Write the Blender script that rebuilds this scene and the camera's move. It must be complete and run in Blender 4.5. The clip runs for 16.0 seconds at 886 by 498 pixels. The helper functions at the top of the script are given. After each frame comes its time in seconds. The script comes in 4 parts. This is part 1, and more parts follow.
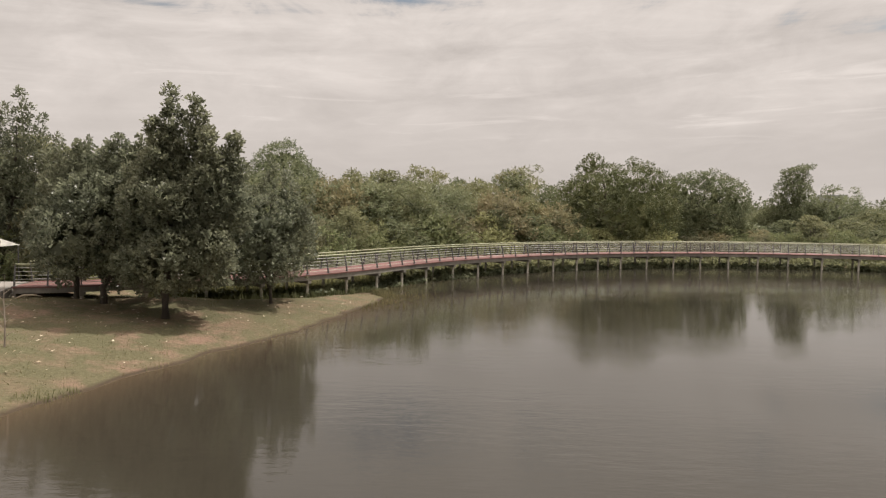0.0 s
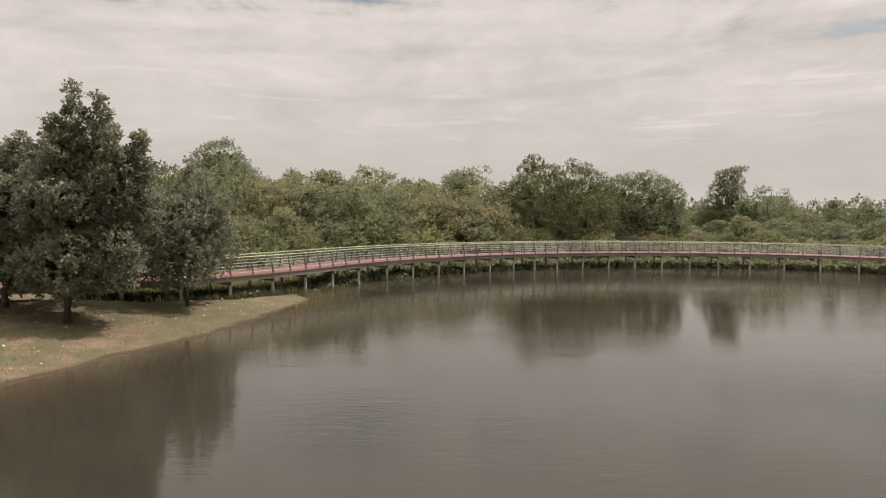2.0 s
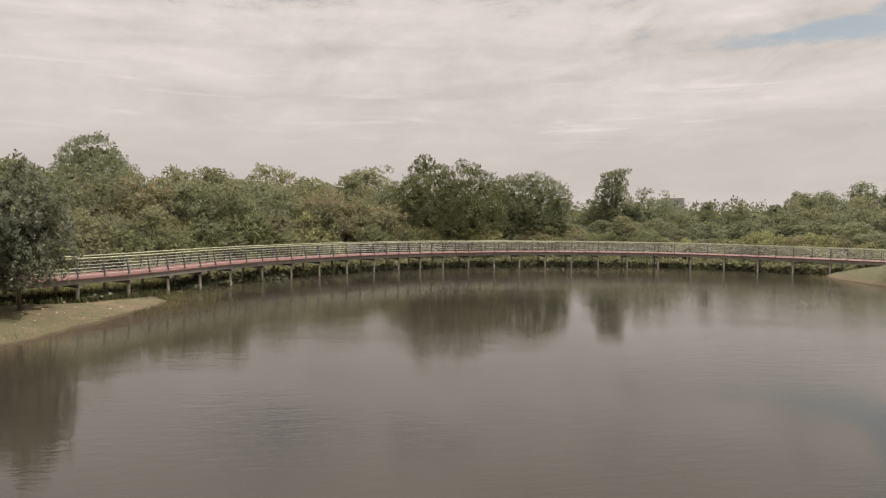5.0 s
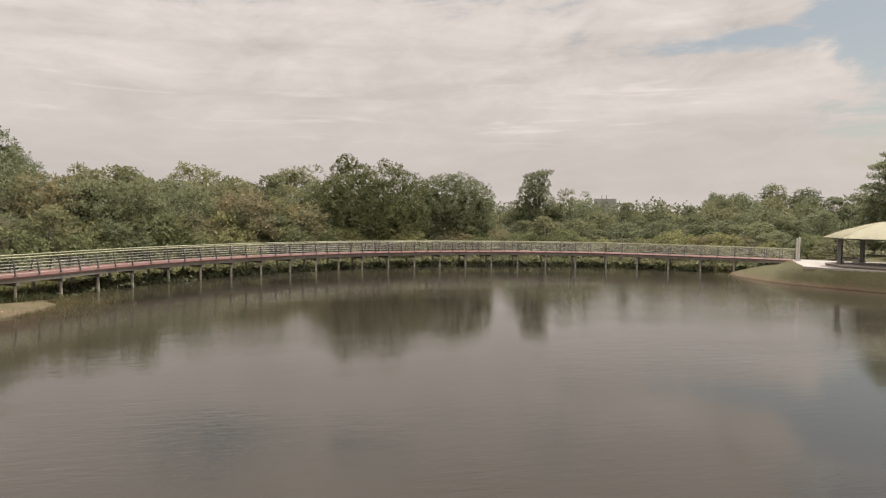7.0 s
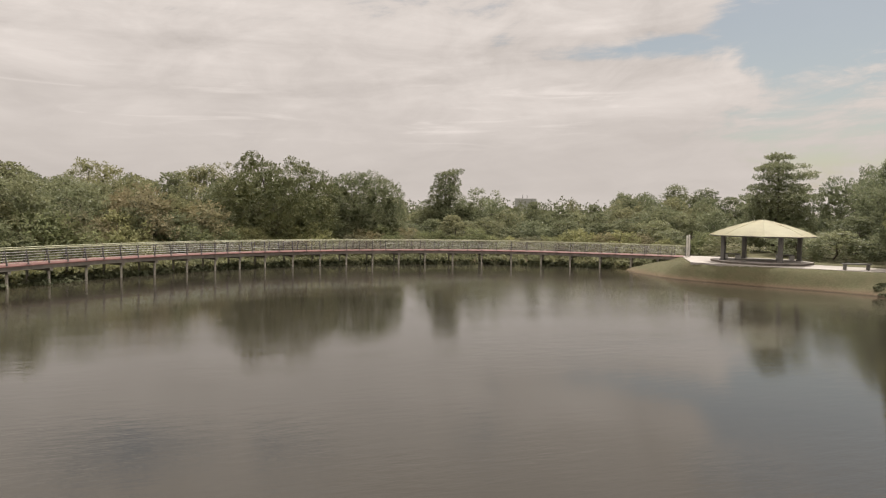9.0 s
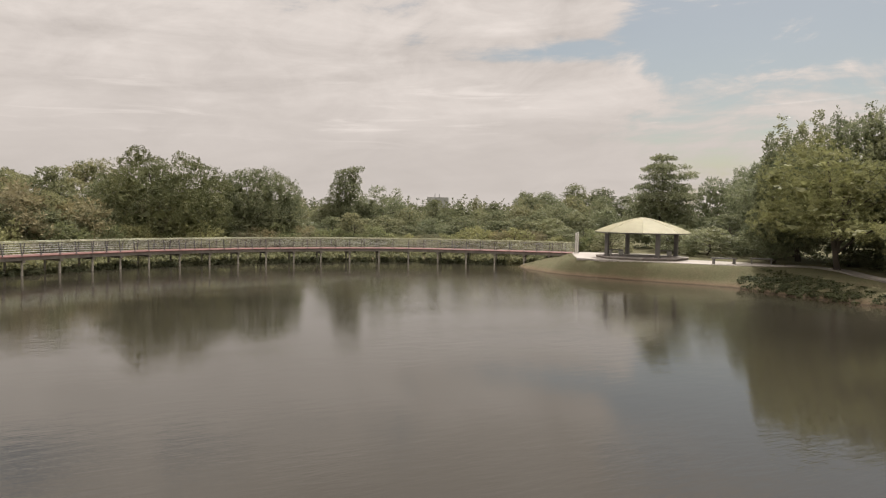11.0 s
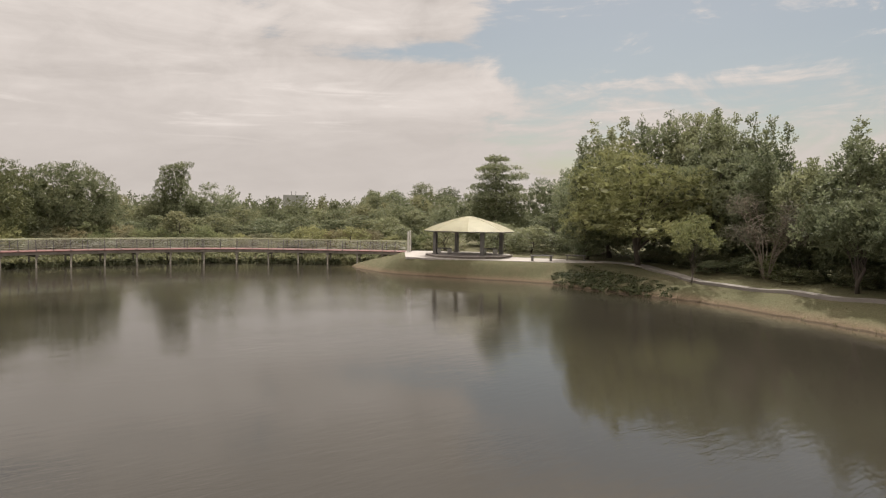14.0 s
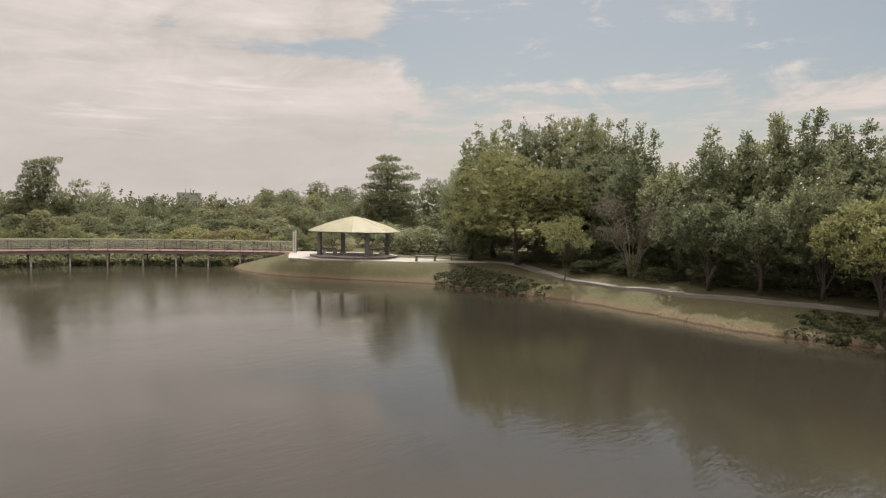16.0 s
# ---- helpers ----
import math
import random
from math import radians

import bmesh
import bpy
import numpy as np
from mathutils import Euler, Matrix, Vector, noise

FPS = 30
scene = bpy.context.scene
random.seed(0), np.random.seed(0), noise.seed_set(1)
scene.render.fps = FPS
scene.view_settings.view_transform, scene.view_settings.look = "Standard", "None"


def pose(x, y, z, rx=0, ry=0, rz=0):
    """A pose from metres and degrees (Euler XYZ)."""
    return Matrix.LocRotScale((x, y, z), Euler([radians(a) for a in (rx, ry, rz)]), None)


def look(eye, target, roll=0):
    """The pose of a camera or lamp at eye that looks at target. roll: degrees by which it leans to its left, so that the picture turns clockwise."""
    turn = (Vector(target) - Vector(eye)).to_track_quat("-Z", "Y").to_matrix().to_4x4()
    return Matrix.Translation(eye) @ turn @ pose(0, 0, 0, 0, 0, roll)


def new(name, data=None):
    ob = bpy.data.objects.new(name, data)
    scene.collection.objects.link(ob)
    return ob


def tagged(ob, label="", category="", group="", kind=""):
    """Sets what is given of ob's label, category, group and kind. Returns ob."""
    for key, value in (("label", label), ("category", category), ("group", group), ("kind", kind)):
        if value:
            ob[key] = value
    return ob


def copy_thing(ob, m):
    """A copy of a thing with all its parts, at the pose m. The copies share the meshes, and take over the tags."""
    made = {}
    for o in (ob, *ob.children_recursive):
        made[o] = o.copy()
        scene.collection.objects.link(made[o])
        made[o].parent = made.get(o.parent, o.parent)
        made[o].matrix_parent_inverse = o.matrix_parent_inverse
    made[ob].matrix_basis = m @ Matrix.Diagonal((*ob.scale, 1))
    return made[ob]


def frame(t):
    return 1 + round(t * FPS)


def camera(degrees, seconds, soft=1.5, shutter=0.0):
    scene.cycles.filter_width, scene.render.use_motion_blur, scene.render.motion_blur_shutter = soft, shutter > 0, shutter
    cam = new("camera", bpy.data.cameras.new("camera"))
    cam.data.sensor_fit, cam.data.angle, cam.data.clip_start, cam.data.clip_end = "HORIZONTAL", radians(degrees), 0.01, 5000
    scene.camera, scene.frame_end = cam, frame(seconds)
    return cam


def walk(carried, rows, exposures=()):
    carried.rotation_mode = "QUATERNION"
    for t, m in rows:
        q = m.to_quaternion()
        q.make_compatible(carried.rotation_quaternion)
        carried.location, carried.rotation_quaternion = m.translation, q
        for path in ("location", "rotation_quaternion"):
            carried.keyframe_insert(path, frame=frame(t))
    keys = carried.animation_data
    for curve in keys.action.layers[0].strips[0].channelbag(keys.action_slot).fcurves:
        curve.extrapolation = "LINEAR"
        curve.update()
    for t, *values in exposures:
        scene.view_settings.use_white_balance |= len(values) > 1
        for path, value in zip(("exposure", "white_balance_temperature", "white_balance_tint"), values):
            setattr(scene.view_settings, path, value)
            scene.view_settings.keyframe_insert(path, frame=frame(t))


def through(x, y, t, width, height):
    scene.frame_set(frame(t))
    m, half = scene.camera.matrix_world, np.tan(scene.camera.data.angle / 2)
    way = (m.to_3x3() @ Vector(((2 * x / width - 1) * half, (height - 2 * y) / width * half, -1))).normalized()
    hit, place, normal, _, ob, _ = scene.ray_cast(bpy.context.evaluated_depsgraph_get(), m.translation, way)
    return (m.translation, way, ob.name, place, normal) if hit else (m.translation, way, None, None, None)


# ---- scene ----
EXPOSURE = 0.0
cam = camera(67.5, 16.0, soft=1.2)
PATH = [
    (0, (0.000, -0.000, 4.994), (-0.335, 9.977, 4.419), 0.687),
    (0.5, (0.398, 0.043, 4.991), (0.172, 10.024, 4.419), 0.673),
    (1, (0.812, 0.036, 4.993), (0.725, 10.020, 4.425), 0.665),
    (1.5, (1.333, -0.048, 5.006), (1.424, 9.936, 4.442), 0.665),
    (2, (1.786, 0.002, 5.016), (2.076, 9.982, 4.455), 0.675),
    (2.5, (2.237, 0.009, 5.016), (2.736, 9.981, 4.460), 0.702),
    (3, (2.682, -0.010, 4.997), (3.392, 9.949, 4.444), 0.741),
    (3.5, (3.088, 0.043, 4.988), (4.008, 9.986, 4.441), 0.783),
    (4, (3.502, 0.064, 4.976), (4.633, 9.985, 4.432), 0.814),
    (6.5, (5.983, -0.419, 5.019), (8.178, 9.323, 4.493), 0.913),
    (7, (6.361, -0.460, 5.021), (8.789, 9.226, 4.498), 0.925),
    (7.5, (6.742, -0.538, 4.999), (9.416, 9.084, 4.478), 0.948),
    (8, (7.259, -0.634, 4.990), (10.199, 8.910, 4.472), 0.952),
    (8.5, (7.697, -0.838, 4.976), (10.916, 8.616, 4.462), 0.946),
    (9, (8.069, -1.082, 4.945), (11.566, 8.273, 4.434), 0.945),
    (11.5, (10.171, -2.060, 4.871), (15.133, 6.607, 4.364), 0.997),
    (12, (10.670, -2.198, 4.872), (15.929, 6.292, 4.368), 1.004),
    (12.5, (11.105, -2.349, 4.886), (16.656, 5.954, 4.383), 1.024),
    (13, (11.599, -2.498, 4.921), (17.435, 5.608, 4.420), 1.043),
    (13.5, (12.037, -2.741, 4.946), (18.150, 5.157, 4.445), 1.042),
    (14, (12.404, -2.981, 4.979), (18.784, 4.704, 4.481), 1.043),
    (14.5, (12.721, -3.253, 5.013), (19.360, 4.209, 4.517), 1.070),
    (15, (13.102, -3.514, 5.052), (20.001, 3.708, 4.558), 1.105),
    (15.5, (13.472, -3.782, 5.094), (20.626, 3.188, 4.605), 1.165),
    (16, (13.781, -4.082, 5.125), (21.185, 2.622, 4.641), 1.234),
]
walk(cam, [(t, look(eye, target, roll)) for t, eye, target, roll in PATH], exposures=[(0.0, EXPOSURE), (16.0, EXPOSURE)])

# ---- light ----
SUN_AZ = Vector((0.82, 0.57))      # the ground direction towards the sun
SUN_EL = radians(58)
world = bpy.data.worlds.new("sky")
scene.world = world
world.use_nodes = True
wn, wl = world.node_tree.nodes, world.node_tree.links
wn.clear()
w_out = wn.new("ShaderNodeOutputWorld")
w_bg = wn.new("ShaderNodeBackground")
w_sky = wn.new("ShaderNodeTexSky")
w_sky.sky_type = 'NISHITA'
w_sky.sun_disc = False
w_sky.sun_elevation = SUN_EL
w_sky.sun_rotation = math.atan2(SUN_AZ.x, SUN_AZ.y)
w_sky.dust_density = 2.0
SKY_STRENGTH = 0.092


def wmath(op, a, b=None, clamp=False):
    n = wn.new("ShaderNodeMath")
    n.operation = op
    n.use_clamp = clamp
    for i, v in enumerate((a, b)):
        if v is None:
            continue
        if isinstance(v, (int, float)):
            n.inputs[i].default_value = v
        else:
            wl.new(v, n.inputs[i])
    return n.outputs[0]


w_tc = wn.new("ShaderNodeTexCoord")
w_sep = wn.new("ShaderNodeSeparateXYZ")
wl.new(w_tc.outputs["Generated"], w_sep.inputs[0])


def wrange(value, a, b, c, d):
    n = wn.new("ShaderNodeMapRange")
    n.interpolation_type = 'SMOOTHSTEP'
    for key, v in (("From Min", a), ("From Max", b), ("To Min", c), ("To Max", d)):
        n.inputs[key].default_value = v
    wl.new(value, n.inputs["Value"])
    return n.outputs[0]


# clouds lie on the compass bearing and the height over the horizon, both in degrees
w_az = wmath('MULTIPLY', wmath('ARCTAN2', w_sep.outputs[0], w_sep.outputs[1]), 180 / math.pi)
w_el = wmath('MULTIPLY', wmath('ARCSINE', w_sep.outputs[2]), 180 / math.pi)


def wnoise(wide, high, tilt, detail, rough, distort, off):
    """Cloud noise whose lumps are so many degrees wide and high; tilt: degrees of rise over ten degrees of bearing."""
    c = wn.new("ShaderNodeCombineXYZ")
    wl.new(wmath('DIVIDE', w_az, wide), c.inputs[0])
    wl.new(wmath('DIVIDE', wmath('SUBTRACT', w_el, wmath('MULTIPLY', w_az, tilt / 10)), high), c.inputs[1])
    c.inputs[2].default_value = off
    n = wn.new("ShaderNodeTexNoise")
    n.inputs["Scale"].default_value = 1.0
    n.inputs["Detail"].default_value = detail
    n.inputs["Roughness"].default_value = rough
    n.inputs["Distortion"].default_value = distort
    wl.new(c.outputs[0], n.inputs["Vector"])
    return wmath('SUBTRACT', n.outputs["Fac"], 0.5)


w_sheet = wnoise(26.0, 3.6, 0.35, 8, 0.60, 0.6, 2.7)      # long streaks
w_puff = wnoise(7.5, 3.2, 0.6, 9, 0.62, 0.5, 7.3)         # heaped edges
w_wisp = wnoise(9.0, 0.9, 0.25, 7, 0.55, 0.8, 4.4)        # thin bright wisps
# an open blue stretch in the east over a low bank of streaks, thin places high in the north
w_east = wmath('MULTIPLY', wrange(w_az, 38.0, 47.0, 0.0, 1.0), wrange(w_az, 95.0, 130.0, 1.0, 0.0))
w_open = wmath('MULTIPLY', w_east, wrange(w_el, 9.6, 13.4, 0.50, 1.0))
w_tail = wmath('MULTIPLY', wmath('MULTIPLY', wrange(w_az, 22.0, 40.0, 0.0, 0.62), wrange(w_el, 12.2, 13.4, 0.0, 1.0)), wrange(w_el, 13.6, 15.2, 1.0, 0.0))
w_thin = wmath('MULTIPLY', wmath('MULTIPLY', wrange(w_el, 13.2, 15.6, 0.0, 0.40), wrange(w_az, 24.0, 32.0, 1.0, 0.0)), wrange(w_az, -34.0, -22.0, 0.0, 1.0))
w_lowgap = wmath('MULTIPLY', wmath('MULTIPLY', wrange(w_az, 56.0, 66.0, 0.0, 0.45), wrange(w_el, 6.0, 8.4, 1.0, 0.0)), wrange(w_el, 2.0, 4.5, 0.0, 1.0))
w_gap = wmath('MULTIPLY', wmath('MAXIMUM', wmath('MAXIMUM', w_open, w_lowgap), wmath('MAXIMUM', w_tail, w_thin)), wrange(w_el, 19.0, 24.0, 1.0, 0.0))
w_sum = wmath('MULTIPLY', wmath('ADD', wmath('MULTIPLY', w_sheet, 1.0), wmath('MULTIPLY', w_puff, 1.0)), wmath('ADD', 1.0, wmath('MULTIPLY', w_gap, 1.1)))
w_cov = wmath('ADD', wmath('SUBTRACT', 0.92, wmath('MULTIPLY', w_gap, 0.83)), w_sum)
w_mask = wn.new("ShaderNodeMapRange")
w_mask.interpolation_type = 'SMOOTHSTEP'
w_mask.inputs["From Min"].default_value = 0.22
w_mask.inputs["From Max"].default_value = 0.66
w_mask.inputs["To Min"].default_value = 0.04
w_mask.inputs["To Max"].default_value = 1.0
wl.new(w_cov, w_mask.inputs["Value"])
w_ramp = wn.new("ShaderNodeValToRGB")
w_ramp.color_ramp.elements[0].position = 0.0
w_ramp.color_ramp.elements[0].color = (0.535, 0.482, 0.446, 1)
w_ramp.color_ramp.elements[1].position = 1.0
w_ramp.color_ramp.elements[1].color = (0.815, 0.738, 0.686, 1)
# soft and greyer towards the horizon, bright wisps in a belt above it
w_soft = wrange(w_el, 4.0, 13.0, 0.35, 1.0)
w_belt = wmath('MULTIPLY', wmath('MULTIPLY', wrange(w_el, 4.5, 7.5, 0.0, 1.0), wrange(w_el, 9.5, 13.0, 1.0, 0.15)), wrange(w_wisp, 0.05, 0.26, 0.0, 0.42))
w_tone = wmath('ADD', wmath('MULTIPLY', w_sheet, 1.5), wmath('MULTIPLY', w_puff, 1.5))
w_base = wrange(w_el, 2.0, 12.0, 0.25, 0.53)
wl.new(wmath('ADD', wmath('ADD', wmath('MULTIPLY', w_tone, w_soft), w_base), w_belt), w_ramp.inputs[0])
w_skyc = wn.new("ShaderNodeMix")
w_skyc.data_type = 'RGBA'
w_skyc.blend_type = 'MULTIPLY'
w_skyc.inputs[0].default_value = 1.0
wl.new(w_sky.outputs[0], w_skyc.inputs[6])
w_skyc.inputs[7].default_value = (SKY_STRENGTH * 1.0, SKY_STRENGTH * 0.92, SKY_STRENGTH * 0.78, 1)
w_mix = wn.new("ShaderNodeMix")
w_mix.data_type = 'RGBA'
wl.new(w_mask.outputs[0], w_mix.inputs[0])
wl.new(w_skyc.outputs[2], w_mix.inputs[6])
# thin cloud overhead, near the sun, is brighter than the cloud low down
w_over = wn.new("ShaderNodeMix")
w_over.data_type = 'RGBA'
w_over.blend_type = 'MULTIPLY'
w_over.inputs[0].default_value = 1.0
wl.new(w_ramp.outputs[0], w_over.inputs[6])
wl.new(wrange(w_sep.outputs[2], 0.5, 0.95, 1.0, 3.4), w_over.inputs[7])
wl.new(w_over.outputs[2], w_mix.inputs[7])
wl.new(w_mix.outputs[2], w_bg.inputs[0])
w_bg.inputs[1].default_value = 1.0
wl.new(w_bg.outputs[0], w_out.inputs[0])

sun_data = bpy.data.lights.new("sun", 'SUN')
sun_data.energy = 4.9
sun_data.angle = radians(0.6)
sun_data.color = (1.0, 0.945, 0.86)
sun = new("sun", sun_data)
to_sun = Vector((SUN_AZ.x * math.cos(SUN_EL), SUN_AZ.y * math.cos(SUN_EL), math.sin(SUN_EL)))
sun.matrix_world = look(to_sun * 60, (0, 0, 0))

# ---- materials ----


def material(name):
    m = bpy.data.materials.new(name)
    m.use_nodes = True
    nt = m.node_tree
    return m, nt, nt.nodes, nt.links, nt.nodes["Principled BSDF"]


def noise_node(nt, scale, detail=4, coord="Object", stretch=(1, 1, 1), rough=0.6):
    tc = nt.nodes.new("ShaderNodeTexCoord")
    mp = nt.nodes.new("ShaderNodeMapping")
    mp.inputs["Scale"].default_value = stretch
    nt.links.new(tc.outputs[coord], mp.inputs[0])
    n = nt.nodes.new("ShaderNodeTexNoise")
    n.inputs["Scale"].default_value = scale
    n.inputs["Detail"].default_value = detail
    n.inputs["Roughness"].default_value = rough
    nt.links.new(mp.outputs[0], n.inputs["Vector"])
    return n


def ramp(nt, fac, stops):
    r = nt.nodes.new("ShaderNodeValToRGB")
    e = r.color_ramp.elements
    while len(e) < len(stops):
        e.new(0.5)
    for el, (p, c) in zip(e, stops):
        el.position = p
        el.color = (*c, 1)
    nt.links.new(fac, r.inputs[0])
    return r.outputs[0]


def mix(nt, a, b, fac, mode='MIX'):
    m = nt.nodes.new("ShaderNodeMix")
    m.data_type = 'RGBA'
    m.blend_type = mode
    for sock, v in ((m.inputs[0], fac), (m.inputs[6], a), (m.inputs[7], b)):
        if isinstance(v, (int, float)):
            sock.default_value = v
        elif isinstance(v, tuple):
            sock.default_value = (*v, 1)
        else:
            nt.links.new(v, sock)
    return m.outputs[2]


def bump(nt, height, strength, distance, bsdf):
    b = nt.nodes.new("ShaderNodeBump")
    b.inputs["Strength"].default_value = strength
    b.inputs["Distance"].default_value = distance
    nt.links.new(height, b.inputs["Height"])
    nt.links.new(b.outputs[0], bsdf.inputs["Normal"])


def plain(name, dark, light, scale, rough, metal=0.0, relief=0.2, dist=0.01, stretch=(1, 1, 1)):
    """A surface with two scales of variation between two colours."""
    m, nt, nodes, links, bsdf = material(name)
    a = noise_node(nt, scale, 6, "Object", stretch)
    b = noise_node(nt, scale * 0.13, 3, "Object")
    c = mix(nt, ramp(nt, a.outputs[0], [(0.3, dark), (0.7, light)]), ramp(nt, b.outputs[0], [(0.35, dark), (0.65, light)]), 0.45)
    links.new(c, bsdf.inputs["Base Color"])
    bsdf.inputs["Roughness"].default_value = rough
    bsdf.inputs["Metallic"].default_value = metal
    bump(nt, a.outputs[0], relief, dist, bsdf)
    return m


def foliage(name, dark, mid, light, rough=0.6, through=0.25, patch=0.35, vary=1.0):
    """Leaves: each leaf its own tone, with wider patches over the crown."""
    m, nt, nodes, links, bsdf = material(name)
    g = nodes.new("ShaderNodeNewGeometry")
    leaf = ramp(nt, g.outputs["Random Per Island"], [(0.0, dark), (0.5, mid), (1.0, light)])
    n = noise_node(nt, patch, 3)
    info = nodes.new("ShaderNodeObjectInfo")
    tone = ramp(nt, n.outputs[0], [(0.3, (0.82, 0.86, 0.80)), (0.7, (1.18, 1.14, 1.0))])
    each = ramp(nt, info.outputs["Random"], [(0.0, (0.70, 0.73, 0.68)), (0.45, (0.92, 0.96, 0.92)), (0.8, (1.14, 1.08, 1.0)), (1.0, (1.18, 1.14, 1.0))])
    c = mix(nt, mix(nt, leaf, tone, 1.0, 'MULTIPLY'), each, vary, 'MULTIPLY')
    links.new(c, bsdf.inputs["Base Color"])
    bsdf.inputs["Roughness"].default_value = rough
    bsdf.inputs["Specular IOR Level"].default_value = 0.25
    t = nodes.new("ShaderNodeBsdfTranslucent")
    links.new(c, t.inputs["Color"])
    s = nodes.new("ShaderNodeMixShader")
    s.inputs[0].default_value = through
    links.new(bsdf.outputs[0], s.inputs[1])
    links.new(t.outputs[0], s.inputs[2])
    links.new(s.outputs[0], nodes["Material Output"].inputs[0])
    return m


M_LEAF_DARK = foliage("dark_glossy_leaf", (0.12, 0.127, 0.094), (0.185, 0.195, 0.146), (0.27, 0.282, 0.217), 0.36, 0.54, vary=0.25)
M_LEAF_MID = foliage("forest_leaf", (0.136, 0.142, 0.090), (0.196, 0.203, 0.130), (0.264, 0.27, 0.181), 0.6, 0.45)
M_LEAF_LIGHT = foliage("shrub_leaf", (0.16, 0.17, 0.095), (0.23, 0.24, 0.134), (0.335, 0.34, 0.207), 0.6, 0.48)
M_LEAF_DRY = foliage("brownish_leaf", (0.165, 0.152, 0.101), (0.222, 0.202, 0.137), (0.295, 0.268, 0.193), 0.65, 0.42)
M_LEAF_YELLOW = foliage("yellow_green_leaf", (0.150, 0.163, 0.083), (0.205, 0.218, 0.110), (0.272, 0.282, 0.157), 0.6, 0.45)
M_LEAF_ROW = foliage("grey_green_leaf", (0.145, 0.158, 0.10), (0.205, 0.222, 0.145), (0.28, 0.298, 0.203), 0.42, 0.48, vary=0.6)
M_LEAF_DOME = foliage("deep_green_leaf", (0.095, 0.105, 0.056), (0.135, 0.147, 0.078), (0.18, 0.192, 0.105), 0.6, 0.22)
M_LEAF_BARE = foliage("faded_brown_leaf", (0.13, 0.112, 0.095), (0.18, 0.158, 0.135), (0.24, 0.21, 0.18), 0.7, 0.5)
M_FAR = foliage("distant_leaf", (0.13, 0.138, 0.088), (0.168, 0.174, 0.112), (0.21, 0.213, 0.138), 0.75, 0.45)
M_BARK = plain("grey_bark", (0.045, 0.036, 0.028), (0.12, 0.10, 0.08), 6, 0.9, relief=0.6, dist=0.03, stretch=(1, 1, 0.25))
M_TWIG = plain("bare_twig", (0.16, 0.13, 0.10), (0.30, 0.25, 0.20), 5, 0.9)
M_CONCRETE = plain("weathered_concrete", (0.32, 0.295, 0.245), (0.58, 0.53, 0.455), 3.0, 0.85, relief=0.4, stretch=(1, 1, 0.35))
M_CONCRETE_DARK = plain("dark_concrete", (0.09, 0.08, 0.065), (0.25, 0.225, 0.19), 2.5, 0.9, relief=0.4, stretch=(1, 1, 0.3))
M_DECK = plain("red_deck_paint", (0.125, 0.055, 0.048), (0.19, 0.092, 0.08), 2.2, 0.75)
M_STEEL = plain("grey_steel_paint", (0.085, 0.085, 0.08), (0.16, 0.155, 0.145), 5, 0.5, 0.3)
M_RAIL = plain("dull_steel_tube", (0.33, 0.335, 0.29), (0.44, 0.44, 0.385), 4, 0.48, 0.15)
M_HAND = plain("yellow_green_handrail", (0.27, 0.28, 0.16), (0.40, 0.41, 0.26), 3, 0.5)
M_ROOF = plain("cream_roof_sheet", (0.47, 0.44, 0.30), (0.57, 0.54, 0.38), 1.6, 0.6)
M_FOOTPATH = plain("worn_footpath", (0.15, 0.135, 0.12), (0.26, 0.235, 0.21), 0.9, 0.9)
M_PAVE = plain("pale_paving", (0.27, 0.245, 0.22), (0.40, 0.365, 0.335), 1.5, 0.85)
M_COLUMN = plain("grey_column", (0.11, 0.108, 0.10), (0.19, 0.18, 0.165), 3, 0.7)
M_WHITE = plain("off_white_paint", (0.5, 0.48, 0.44), (0.66, 0.64, 0.60), 2, 0.6)
M_TEAL = plain("teal_cladding", (0.28, 0.29, 0.28), (0.36, 0.37, 0.36), 0.3, 0.6)
M_GRASSBLADE = foliage("grass_blade", (0.13, 0.135, 0.07), (0.19, 0.19, 0.105), (0.25, 0.24, 0.15), 0.75, 0.62)
M_GRASS_DRY = foliage("dry_grass_blade", (0.092, 0.082, 0.04), (0.128, 0.113, 0.06), (0.172, 0.15, 0.088), 0.8, 0.4)
M_GRASS_GREEN = foliage("green_grass_blade", (0.078, 0.074, 0.038), (0.106, 0.098, 0.053), (0.138, 0.124, 0.072), 0.8, 0.4)
M_MARSH = foliage("marsh_leaf", (0.13, 0.138, 0.084), (0.19, 0.197, 0.122), (0.30, 0.305, 0.21), 0.6, 0.6)
# pale leaf, lightened beyond its own tone to offset shade under the deck
M_MARSH_PALE = foliage("pale_marsh_leaf", (0.21, 0.222, 0.145), (0.30, 0.31, 0.215), (0.43, 0.44, 0.33), 0.5, 0.65)
# a dark leaf, its colour lowered further for the tree shade over it
M_LEAF_COVER = foliage("groundcover_leaf", (0.048, 0.053, 0.029), (0.072, 0.079, 0.041), (0.108, 0.116, 0.063), 0.8, 0.35)
M_LITTER = plain("fallen_leaf", (0.28, 0.21, 0.13), (0.50, 0.44, 0.34), 1.2, 0.8)


